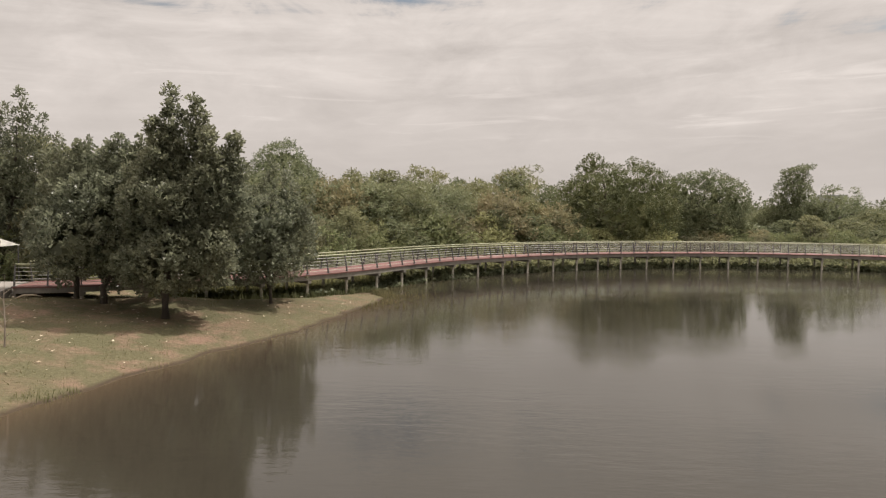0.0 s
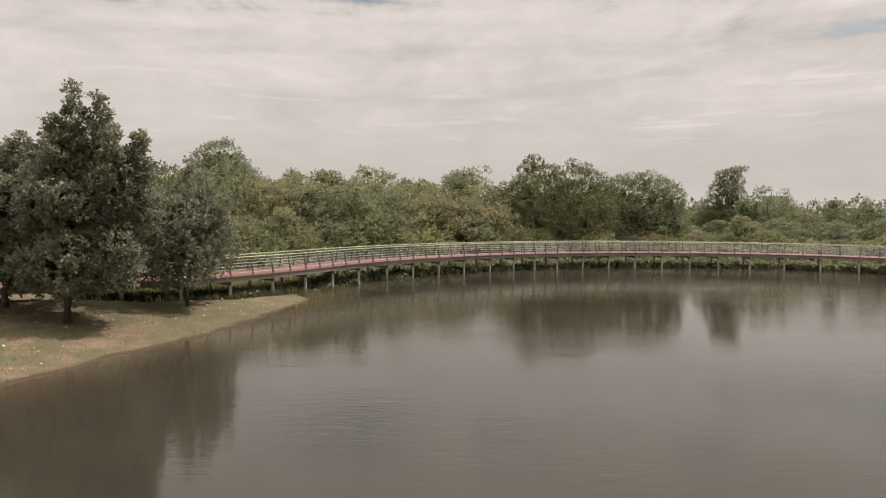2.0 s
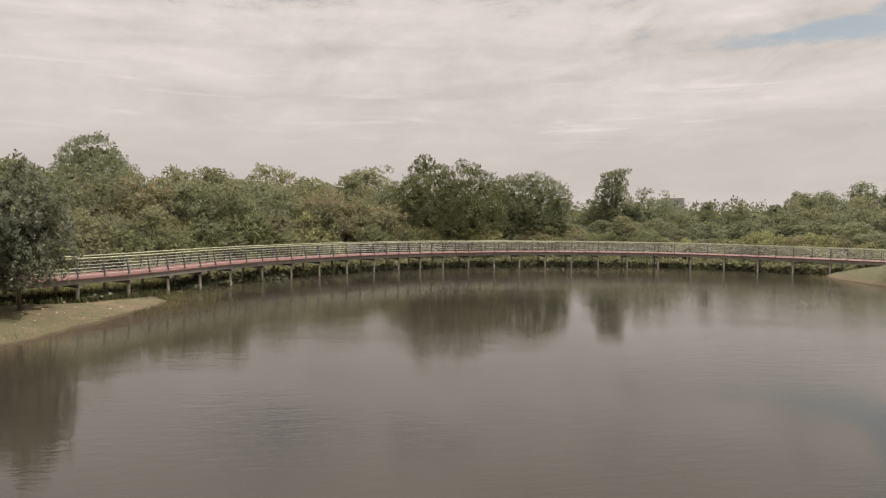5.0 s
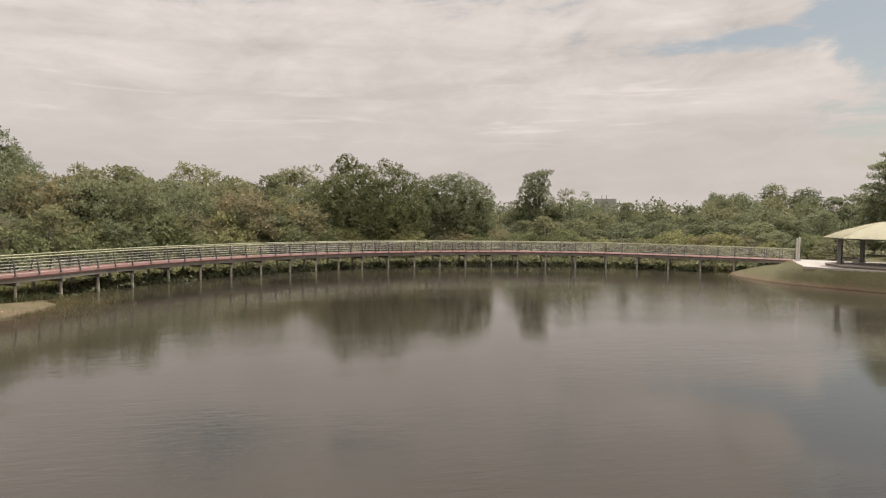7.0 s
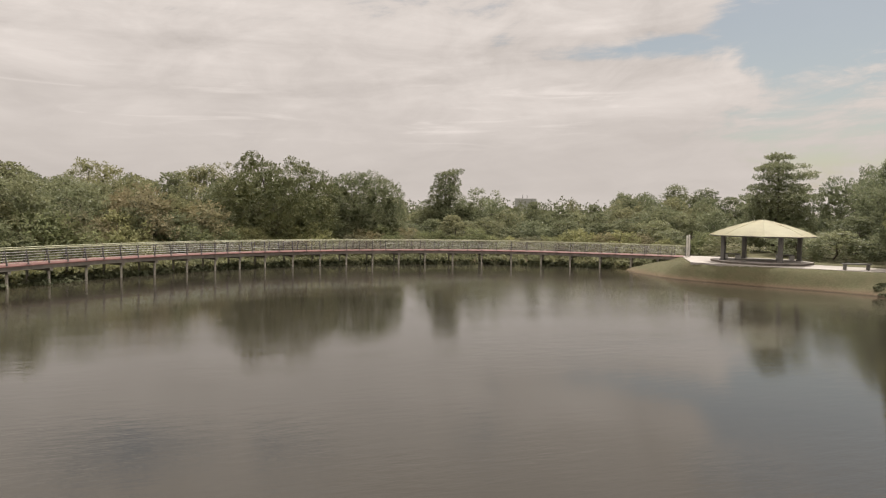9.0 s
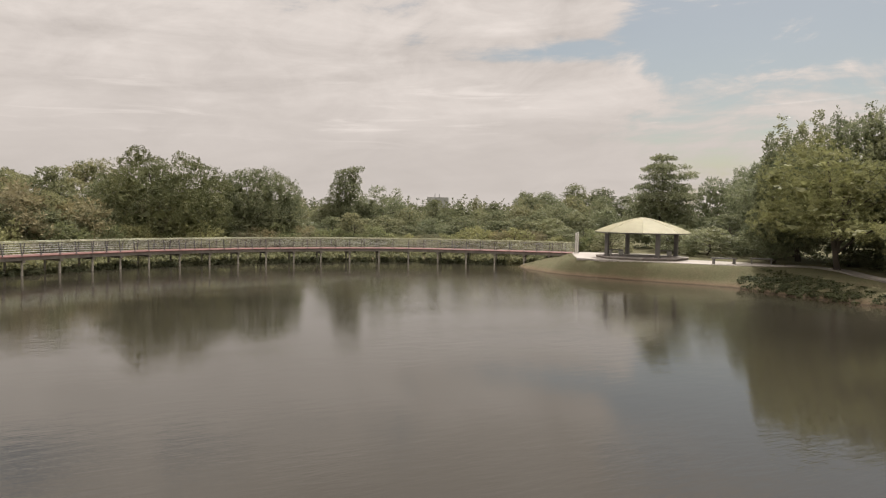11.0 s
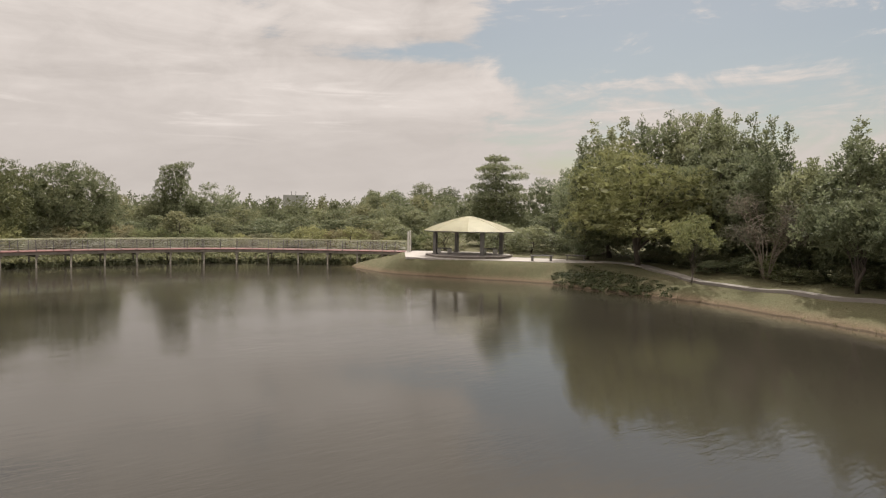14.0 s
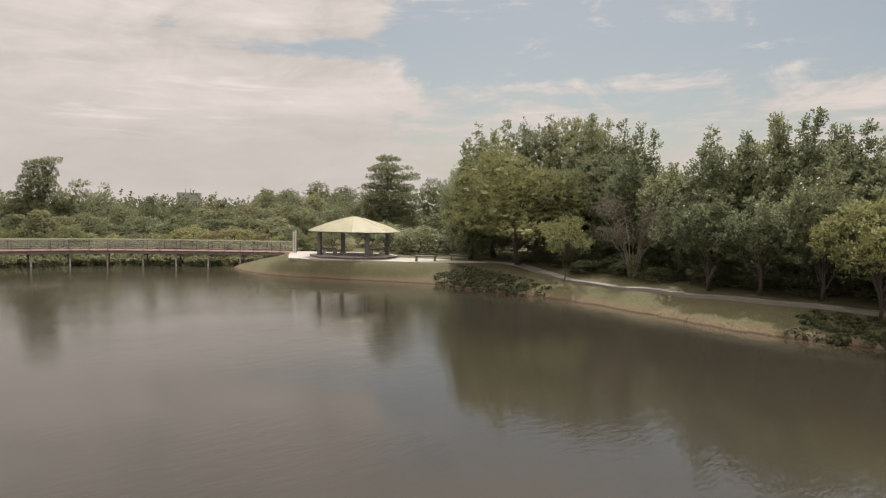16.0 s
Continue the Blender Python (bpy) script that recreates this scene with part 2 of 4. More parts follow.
def ground_material():
    m, nt, nodes, links, bsdf = material("grass_and_soil")
    fine = noise_node(nt, 9.0, 8, "Object", rough=0.7)
    mid_ = noise_node(nt, 0.9, 6, "Object")
    wide = noise_node(nt, 0.16, 4, "Object")
    grass = ramp(nt, fine.outputs[0], [(0.25, (0.074, 0.064, 0.035)), (0.55, (0.114, 0.096, 0.056)), (0.8, (0.172, 0.142, 0.09))])
    green = ramp(nt, fine.outputs[0], [(0.25, (0.058, 0.06, 0.031)), (0.55, (0.093, 0.096, 0.051)), (0.8, (0.137, 0.135, 0.078))])
    place = nodes.new("ShaderNodeNewGeometry")
    cut = nodes.new("ShaderNodeSeparateXYZ")
    links.new(place.outputs["Position"], cut.inputs[0])
    east = nodes.new("ShaderNodeMapRange")
    east.inputs["From Min"].default_value = 20.0
    east.inputs["From Max"].default_value = 40.0
    east.inputs["To Min"].default_value = 0.5
    east.inputs["To Max"].default_value = 0.68
    links.new(cut.outputs[0], east.inputs["Value"])
    grass = mix(nt, grass, green, east.outputs[0])
    soil = ramp(nt, fine.outputs[0], [(0.3, (0.135, 0.087, 0.06)), (0.7, (0.23, 0.155, 0.115))])
    f = ramp(nt, mid_.outputs[0], [(0.44, (0, 0, 0)), (0.66, (1, 1, 1))])
    g = ramp(nt, wide.outputs[0], [(0.38, (0.25, 0.25, 0.25)), (0.58, (1, 1, 1))])
    bare = nodes.new("ShaderNodeMapRange")
    bare.inputs["From Min"].default_value = 20.0
    bare.inputs["From Max"].default_value = 40.0
    bare.inputs["To Min"].default_value = 1.0
    bare.inputs["To Max"].default_value = 0.16
    links.new(cut.outputs[0], bare.inputs["Value"])
    c = mix(nt, grass, soil, mix(nt, mix(nt, f, g, 1.0, 'MULTIPLY'), bare.outputs[0], 1.0, 'MULTIPLY'))
    # the washed, rust-brown foot of the banks
    foot = nodes.new("ShaderNodeMapRange")
    foot.inputs["From Min"].default_value = 0.12
    foot.inputs["From Max"].default_value = 0.42
    foot.inputs["To Min"].default_value = 0.5
    foot.inputs["To Max"].default_value = 0.0
    links.new(cut.outputs[2], foot.inputs["Value"])
    side = nodes.new("ShaderNodeMapRange")
    side.inputs["From Min"].default_value = 20.0
    side.inputs["From Max"].default_value = 40.0
    side.inputs["To Min"].default_value = 0.15
    links.new(cut.outputs[0], side.inputs["Value"])
    c = mix(nt, c, soil, mix(nt, foot.outputs[0], side.outputs[0], 1.0, 'MULTIPLY'))
    # wet, bare mud at the water's edge
    geo = nodes.new("ShaderNodeNewGeometry")
    sep = nodes.new("ShaderNodeSeparateXYZ")
    links.new(geo.outputs["Position"], sep.inputs[0])
    mr = nodes.new("ShaderNodeMapRange")
    mr.inputs["From Min"].default_value = 0.03
    mr.inputs["From Max"].default_value = 0.085
    mr.inputs["To Min"].default_value = 1.0
    mr.inputs["To Max"].default_value = 0.0
    links.new(sep.outputs[2], mr.inputs["Value"])
    c = mix(nt, c, (0.06, 0.045, 0.03), mr.outputs[0])
    links.new(c, bsdf.inputs["Base Color"])
    bsdf.inputs["Roughness"].default_value = 0.95
    bsdf.inputs["Specular IOR Level"].default_value = 0.15
    bump(nt, fine.outputs[0], 0.7, 0.06, bsdf)
    return m


def water_material():
    m, nt, nodes, links, bsdf = material("murky_pond_water")
    n = noise_node(nt, 0.05, 3, "Object")
    c = ramp(nt, n.outputs[0], [(0.35, (0.028, 0.025, 0.0188)), (0.65, (0.035, 0.0312, 0.0234))])
    bed = nodes.new("ShaderNodeAttribute")
    bed.attribute_name = "shallow"
    c = mix(nt, c, (0.085, 0.062, 0.040), bed.outputs["Fac"])
    links.new(c, bsdf.inputs["Base Color"])
    bsdf.inputs["Roughness"].default_value = 0.04
    bsdf.inputs["IOR"].default_value = 1.55
    a = noise_node(nt, 2.2, 4, "Object", (0.5, 1.5, 1))
    b = noise_node(nt, 0.35, 3, "Object", (0.6, 1.3, 1))
    add = nodes.new("ShaderNodeMath")
    add.operation = 'MULTIPLY_ADD'
    links.new(b.outputs[0], add.inputs[0])
    add.inputs[1].default_value = 1.1
    links.new(a.outputs[0], add.inputs[2])
    fine = noise_node(nt, 7.5, 2, "Object", (0.35, 1.6, 1))
    sum_ = nodes.new("ShaderNodeMath")
    sum_.operation = 'MULTIPLY_ADD'
    links.new(fine.outputs[0], sum_.inputs[0])
    sum_.inputs[1].default_value = 0.34
    links.new(add.outputs[0], sum_.inputs[2])
    # calm and wind-ruffled stretches
    wind = noise_node(nt, 0.09, 3, "Object", (0.6, 1.2, 1))
    force = nodes.new("ShaderNodeMapRange")
    force.inputs["From Min"].default_value = 0.42
    force.inputs["From Max"].default_value = 0.72
    force.inputs["To Min"].default_value = 0.07
    force.inputs["To Max"].default_value = 0.38
    spot = nodes.new("ShaderNodeNewGeometry")
    axes = nodes.new("ShaderNodeSeparateXYZ")
    links.new(spot.outputs["Position"], axes.inputs[0])
    lee = nodes.new("ShaderNodeMapRange")
    lee.inputs["From Min"].default_value = 22.0
    lee.inputs["From Max"].default_value = 44.0
    lee.inputs["To Max"].default_value = 0.16
    links.new(axes.outputs[0], lee.inputs["Value"])
    gust = nodes.new("ShaderNodeMath")
    links.new(wind.outputs[0], gust.inputs[0])
    links.new(lee.outputs[0], gust.inputs[1])
    links.new(gust.outputs[0], force.inputs["Value"])
    b = nodes.new("ShaderNodeBump")
    b.inputs["Distance"].default_value = 0.035
    links.new(force.outputs[0], b.inputs["Strength"])
    links.new(sum_.outputs[0], b.inputs["Height"])
    links.new(b.outputs[0], bsdf.inputs["Normal"])
    return m


M_GROUND = ground_material()
M_WATER = water_material()

# ---- mesh tools ----


def mesh_of(name, verts, faces, smooth=False):
    me = bpy.data.meshes.new(name)
    me.from_pydata([tuple(v) for v in verts], [], [tuple(f) for f in faces])
    if smooth:
        me.polygons.foreach_set("use_smooth", [True] * len(me.polygons))
    me.update()
    return me


def part(name, bm, mat, parent, label="", smooth=False):
    """One mesh object from a bmesh (or a ready mesh), under a thing or a part."""
    if isinstance(bm, bmesh.types.BMesh):
        me = bpy.data.meshes.new(name)
        bm.normal_update()
        bm.to_mesh(me)
        bm.free()
        if smooth:
            me.polygons.foreach_set("use_smooth", [True] * len(me.polygons))
    else:
        me = bm
    if mat and not me.materials:
        me.materials.append(mat)
    ob = new(name, me)
    if parent:
        ob.parent = parent
    if label:
        tagged(ob, label)
    return ob


def thing(name, at, label, category, group="", rz=0.0, kind=""):
    e = new(name)
    e.empty_display_size = 0.3
    e.matrix_world = pose(*at, 0, 0, rz)
    return tagged(e, label, category, group, kind)


def box(bm, c, size, rz=0.0, bevel=0.0, m=None):
    r = bmesh.ops.create_cube(bm, size=1.0)
    vs = r["verts"]
    mat = Matrix.Translation(c) @ Matrix.Rotation(rz, 4, 'Z') @ Matrix.Diagonal((*size, 1))
    if m is not None:
        mat = m @ mat
    bmesh.ops.transform(bm, matrix=mat, verts=vs)
    if bevel:
        es = list({e for v in vs for e in v.link_edges})
        bmesh.ops.bevel(bm, geom=es, offset=bevel, segments=1, affect='EDGES')
    return vs


def tube(bm, pts, radii, sides=6, cap=True):
    """A tapered tube through points."""
    pts = [Vector(p) for p in pts]
    rings = []
    for i, p in enumerate(pts):
        d = (pts[min(i + 1, len(pts) - 1)] - pts[max(i - 1, 0)]).normalized()
        side = d.cross(Vector((0, 0, 1)))
        if side.length < 0.05:
            side = d.cross(Vector((1, 0, 0)))
        side.normalize()
        up = side.cross(d)
        rings.append([bm.verts.new(p + (side * math.cos(a) + up * math.sin(a)) * radii[i])
                      for a in (2 * math.pi * k / sides for k in range(sides))])
    for a, b in zip(rings, rings[1:]):
        for k in range(sides):
            bm.faces.new((a[k], a[(k + 1) % sides], b[(k + 1) % sides], b[k]))
    if cap:
        bm.faces.new(rings[0][::-1])
        bm.faces.new(rings[-1])


def smooth_line(pts, step):
    """A Catmull-Rom line through plan points, cut into even steps."""
    p = [np.array(q, float) for q in pts]
    p = [2 * p[0] - p[1]] + p + [2 * p[-1] - p[-2]]
    fine = []
    for a, b, c, d in zip(p, p[1:], p[2:], p[3:]):
        for t in np.linspace(0, 1, 24, endpoint=False):
            fine.append(0.5 * (2 * b + (c - a) * t + (2 * a - 5 * b + 4 * c - d) * t * t + (3 * b - a - 3 * c + d) * t ** 3))
    fine.append(p[-2])
    fine = np.array(fine)
    s = np.r_[0, np.cumsum(np.linalg.norm(np.diff(fine, axis=0), axis=1))]
    n = max(2, round(s[-1] / step) + 1)
    at = np.linspace(0, s[-1], n)
    return np.stack([np.interp(at, s, fine[:, 0]), np.interp(at, s, fine[:, 1])], 1)


def normals(line):
    """Left-hand normals along a plan line."""
    t = np.gradient(line, axis=0)
    t /= np.linalg.norm(t, axis=1)[:, None]
    return np.stack([-t[:, 1], t[:, 0]], 1)


# ---- the plan: pond, banks, boardwalk line ----
WALK = smooth_line([(-20.0, 28.5), (-18.3, 29.0), (-16.3, 30.1), (-12.2, 32.5), (-8.9, 35.3), (-5.85, 39.65), (-2.7, 45.3), (1.0, 50.0),
                    (6.0, 54.6), (11.5, 58.0), (17.0, 60.2), (23.0, 61.4), (29.0, 61.4), (35.0, 60.5), (39.4, 58.7), (44.0, 55.3),
                    (48.3, 51.8), (51.0, 49.0)], 1.377)
# the bays are not quite even
BAY = np.arange(len(WALK)) + np.interp(np.arange(len(WALK)), (0, 6, 8, 10, 12, 14, 18, 20, 24, 28, 30, 32, 34, 38, 42, 46, 48, 54, 58, 60, len(WALK) - 1),
                                       (0.0, -0.05, 0.0, 0.05, 0.24, 0.3, 0.38, 0.57, 0.65, 0.75, 0.6, 0.25, 0, -0.11, -0.3, -0.45, -0.37, 0.08, 0.28, 0.4, 0))
WALK = np.stack([np.interp(BAY, np.arange(len(WALK)), WALK[:, k]) for k in (0, 1)], 1)
WALK_N = normals(WALK)
DECK_Z, RAIL_H, WIDTH = 1.40, 0.98, 2.6
SHORE = smooth_line([(-15, -34), (-14, -10), (-11.5, 8), (-11.2, 13.5), (-10.5, 16.5), (-9.9, 18.7), (-9.2, 20.6), (-8.5, 22.8), (-7.3, 25.4), (-6.3, 28.8),
                     (-5.5, 32.2), (-4.7, 35.4), (-4.7, 37.5), (-5.9, 40.0), (-6.2, 42.5), (-5.7, 45.6), (-4.5, 48.4), (-1.0, 52.6), (4.0, 57.6), (10, 61.6),
                     (16, 64.0), (23, 65.3), (30, 65.2), (37, 64.0), (42, 61.2), (47, 57.4), (51, 53.9), (50.4, 52.6), (47.5, 52.4), (45.9, 50.8),
                     (45.0, 47.5), (45.1, 43.0), (46.7, 38.6), (48.6, 34.6), (50.4, 30.6), (49.9, 25.2), (50.1, 18.4), (48.8, 13.6),
                     (47.6, 9.8), (46.4, 6.6), (46.2, 3.6), (46.4, 0.4), (46.5, -10), (45, -34), (15, -46)], 1.0)
PAVE = np.array([(46.1, 42.6), (47.2, 39.8), (48.8, 37.4), (50.9, 35.0), (53.2, 32.2), (56.0, 30.2), (58.6, 29.6), (60.5, 35.0), (58.0, 42.0), (55.0, 47.6), (52.6, 50.2), (50.7, 48.9)])
PAVE = smooth_line([*PAVE, PAVE[0]], 0.6)[:-1]


def inside(poly, x, y):
    res = np.zeros(x.shape, bool)
    for (ax, ay), (bx, by) in zip(poly, np.roll(poly, -1, 0)):
        if ay == by:
            continue
        res ^= ((ay > y) != (by > y)) & (x < (bx - ax) * (y - ay) / (by - ay) + ax)
    return res


def away(poly, x, y):
    d = np.full(x.shape, 1e9)
    for (ax, ay), (bx, by) in zip(poly, np.roll(poly, -1, 0)):
        ux, uy = bx - ax, by - ay
        t = np.clip(((x - ax) * ux + (y - ay) * uy) / (ux * ux + uy * uy + 1e-9), 0, 1)
        d = np.minimum(d, np.hypot(x - ax - t * ux, y - ay - t * uy))
    return d


def ease(v, a, b):
    t = np.clip((v - a) / (b - a), 0, 1)
    return t * t * (3 - 2 * t)


def land(x, y):
    """Height of the ground at plan points."""
    x, y = np.atleast_1d(np.asarray(x, float)), np.atleast_1d(np.asarray(y, float))
    s = away(SHORE, x, y)
    water = inside(SHORE, x, y)
    # the waterline frays in and out a little
    fray = 0.10 * np.sin(x * 2.3 + 2.0 * np.sin(y * 1.1)) + 0.08 * np.sin(y * 3.1 + 1.5 * np.sin(x * 1.7)) + 0.05 * np.sin(x * 5.3 - y * 4.7)
    s = np.where(water, -s, s) + fray * np.exp(-s / 1.5)
    water = s < 0
    s = np.abs(s)
    wob = 0.05 * np.sin(x * 0.9 + 1.3 * np.sin(y * 0.43)) + 0.04 * np.sin(y * 1.3 + x * 0.31)
    right = ease(x, 40, 46) * (1 - ease(y, 50, 56))
    left = (1 - right) * (1 - ease(y - 0.9 * (x + 12), 40, 46))
    far = np.clip(1 - right - left, 0, 1)
    h = right * 1.35 * np.tanh(0.30 * s / 1.35) + left * 1.25 * np.tanh(0.15 * s / 1.25) + far * (0.35 * np.tanh(0.12 * s / 0.35) + 0.012 * np.minimum(s, 80))
    h = h + right * 0.16 * (1 - np.exp(-s / 0.35)) + left * 0.05 * (1 - np.exp(-s / 0.4))
    # low, wet ground under and behind the boardwalk's west arm
    near = np.zeros(x.shape, int)
    gap = np.full(x.shape, 1e9)
    for i, (wx, wy) in enumerate(WALK):
        d = np.hypot(x - wx, y - wy)
        near = np.where(d < gap, i, near)
        gap = np.minimum(gap, d)
    back = (x - WALK[near, 0]) * WALK_N[near, 0] + (y - WALK[near, 1]) * WALK_N[near, 1]
    marsh = np.interp(near, (0, 3, 6, 8, 10, 12, 14), (0.9, 0.6, 0.30, 0.25, 0.15, 0.05, 0.0)) + 0.02 * np.clip(back - 6, 0, 30)
    h = h + (np.minimum(h, marsh) - h) * ease(back, -2.4, -0.1) * (1 - ease(near, 14, 18)) * (1 - ease(gap, 30, 45))
    p = np.where(inside(PAVE, x, y), 0.0, away(PAVE, x, y))
    h = np.maximum(h, 1.37 * (1 - ease(p, 0.05, 3.2)) * ease(s, -0.3, 1.2) ** 0.8)
    h = h + wob * np.clip(s / 3, 0, 1) * np.clip((p - 1) / 3, 0, 1)
    return np.where(water, -1.2 * np.tanh(s * 0.5), h + 0.03)


def ground_at(x, y):
    return float(land(x, y)[0])

# ---- the large structure ----


def axis_cuts(lo, hi, step, far):
    mid_ = list(np.arange(lo, hi + 0.01, step))
    out, d = [], step
    v = hi
    while v < far:
        d *= 1.45
        v += d
        out.append(v)
    back, d, v = [], step, lo
    while v > -far:
        d *= 1.45
        v -= d
        back.append(v)
    return np.array(back[::-1] + mid_ + out)


def build_ground():
    xs, ys = axis_cuts(-30, 64, 0.38, 2400), axis_cuts(-6, 70, 0.38, 2400)
    gx, gy = np.meshgrid(xs, ys)
    gz = land(gx.ravel(), gy.ravel())
    verts = np.stack([gx.ravel(), gy.ravel(), gz], 1)
    nx = len(xs)
    faces = [(j * nx + i, j * nx + i + 1, (j + 1) * nx + i + 1, (j + 1) * nx + i) for j in range(len(ys) - 1) for i in range(nx - 1)]
    me = mesh_of("ground", verts, faces, True)
    g = part("ground", me, M_GROUND, None)
    tagged(g, "worn grass and bare soil round the pond", "ground", kind="structure")


build_ground()

bm = bmesh.new()
bmesh.ops.create_grid(bm, x_segments=120, y_segments=120, size=60)
bmesh.ops.translate(bm, vec=(16, 22, 0), verts=bm.verts)
pond = tagged(part("water", bm, M_WATER, None), "still murky brown pond water", "pond", kind="structure")
at = np.array([v.co[:2] for v in pond.data.vertices])
depth = away(SHORE, at[:, 0], at[:, 1])
pond.data.attributes.new("shallow", 'FLOAT', 'POINT').data.foreach_set("value", np.where(inside(SHORE, at[:, 0], at[:, 1]), np.exp(-depth / np.where(at[:, 0] < 10, 1.4, 0.8)), 1.0))


def ribbon(line, n, a, b, z0, z1):
    """A closed strip along a plan line, between two offsets and two heights."""
    m = bmesh.new()
    rows_ = []
    for p, q in zip(line, n):
        rows_.append([m.verts.new((*(p + q * o), z)) for o, z in ((a, z0), (b, z0), (b, z1), (a, z1))])
    for r, t in zip(rows_, rows_[1:]):
        for k in range(4):
            m.faces.new((r[k], r[(k + 1) % 4], t[(k + 1) % 4], t[k]))
    m.faces.new(rows_[0])
    m.faces.new(rows_[-1][::-1])
    bmesh.ops.recalc_face_normals(m, faces=m.faces)
    return m


def build_boardwalk():
    walk_ = thing("boardwalk", (0, 0, 0), "curved red boardwalk on concrete piles with steel railings", "boardwalk")
    part("deck", ribbon(WALK, WALK_N, 0.0, WIDTH, DECK_Z - 0.06, DECK_Z), M_DECK, walk_, "worn red painted deck")
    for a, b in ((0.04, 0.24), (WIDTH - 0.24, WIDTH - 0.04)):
        part("edge_beam", ribbon(WALK, WALK_N, a, b, DECK_Z - 0.30, DECK_Z - 0.062), M_CONCRETE_DARK, walk_, "dark concrete edge beam")
    # shared meshes
    pile = bmesh.new()
    tube(pile, [(0, 0, -1.4), (0, 0, 1.12)], [0.085, 0.085], 8)
    pile_me = bpy.data.meshes.new("support_post")
    pile.to_mesh(pile_me)
    pile.free()
    pile_me.materials.append(M_CONCRETE)
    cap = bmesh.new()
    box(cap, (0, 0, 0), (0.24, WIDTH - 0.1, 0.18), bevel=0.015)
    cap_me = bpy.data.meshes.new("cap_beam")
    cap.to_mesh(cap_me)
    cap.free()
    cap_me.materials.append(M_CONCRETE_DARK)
    post = bmesh.new()
    # flat steel blade, leaning over the deck, on a base plate
    lean = 0.20
    prof = [(-0.055, 0.0), (0.055, 0.0), (0.04 + lean, RAIL_H - 0.03), (-0.02 + lean, RAIL_H - 0.03)]
    fr = [post.verts.new((-0.024, y, z)) for y, z in prof]
    bk = [post.verts.new((0.024, y, z)) for y, z in prof]
    post.faces.new(fr)
    post.faces.new(bk[::-1])
    for k in range(4):
        post.faces.new((fr[k], bk[k], bk[(k + 1) % 4], fr[(k + 1) % 4]))
    box(post, (0, 0, 0.012), (0.16, 0.2, 0.024))
    bmesh.ops.recalc_face_normals(post, faces=post.faces)
    post_me = bpy.data.meshes.new("rail_post")
    post.to_mesh(post_me)
    post.free()
    post_me.materials.append(M_STEEL)
    # railings
    for side, off, sgn in (("near", 0.22, 1), ("far", WIDTH - 0.22, -1)):
        for k, h in enumerate((0.14, 0.31, 0.48, 0.65, 0.82)):
            o = off + sgn * lean * h / RAIL_H
            m = bmesh.new()
            tube(m, [(*(p + n * o), DECK_Z + h) for p, n in zip(WALK, WALK_N)], [0.015] * len(WALK), 5)
            part("rail", m, M_RAIL, walk_, smooth=True)
        o = off + sgn * lean
        m = bmesh.new()
        tube(m, [(*(p + n * o), DECK_Z + RAIL_H) for p, n in zip(WALK, WALK_N)], [0.038] * len(WALK), 6)
        part("top_rail", m, M_HAND, walk_, "yellow-green handrail", smooth=True)
        for i, (p, n) in enumerate(zip(WALK, WALK_N)):
            ob = part("rail_post", post_me, None, walk_)
            a = math.atan2(n[1], n[0]) - math.pi / 2 + (0 if sgn > 0 else math.pi)
            ob.matrix_local = Matrix.Translation((*(p + n * off), DECK_Z)) @ Matrix.Rotation(a, 4, 'Z')
    for i in range(0, len(WALK), 2):
        p, n = WALK[i], WALK_N[i]
        a = math.atan2(n[1], n[0]) - math.pi / 2
        ob = part("cap_beam", cap_me, None, walk_)
        ob.matrix_local = Matrix.Translation((*(p + n * WIDTH / 2), DECK_Z - 0.395)) @ Matrix.Rotation(a, 4, 'Z')
        for o in (0.28, WIDTH - 0.42):
            ob = part("support_post", pile_me, None, walk_)
            ob.matrix_local = Matrix.Translation((*(p + n * o), 0)) @ Matrix.Rotation(a, 4, 'Z')


build_boardwalk()


# ---- pavilion and its paving ----
PAV = (51.9, 41.0)


def slab(poly, z0, z1):
    m = bmesh.new()
    lo = [m.verts.new((x, y, z0)) for x, y in poly]
    hi = [m.verts.new((x, y, z1)) for x, y in poly]
    m.faces.new(hi)
    m.faces.new(lo[::-1])
    k = len(poly)
    for i in range(k):
        m.faces.new((lo[i], lo[(i + 1) % k], hi[(i + 1) % k], hi[i]))
    bmesh.ops.recalc_face_normals(m, faces=m.faces)
    return m


tagged(part("pavement", slab(PAVE, 1.1, 1.43), M_PAVE, None), "pale concrete paving round the pavilion", "paving", kind="structure")
PATH_LINE = smooth_line([(57.4, 31.0), (57.4, 28.0), (55.6, 24.2), (53.8, 20.6), (52.5, 15.6), (51.3, 11.2), (50.6, 7.8), (50.0, 4.4), (50.2, 0.6), (51, -8), (51, -30)], 1.0)


def build_path():
    n = normals(PATH_LINE)
    m = bmesh.new()
    rows_ = []
    for p, q in zip(PATH_LINE, n):
        z = max(ground_at(*p), 0.6) + 0.05
        rows_.append([m.verts.new((*(p + q * o), z + dz)) for o, dz in ((-0.58, -0.3), (0.58, -0.3), (0.58, 0), (-0.58, 0))])
    for r, t in zip(rows_, rows_[1:]):
        for k in range(4):
            m.faces.new((r[k], r[(k + 1) % 4], t[(k + 1) % 4], t[k]))
    bmesh.ops.recalc_face_normals(m, faces=m.faces)
    tagged(part("path", m, M_FOOTPATH, None), "narrow pale footpath along the bank", "path", kind="structure")


build_path()


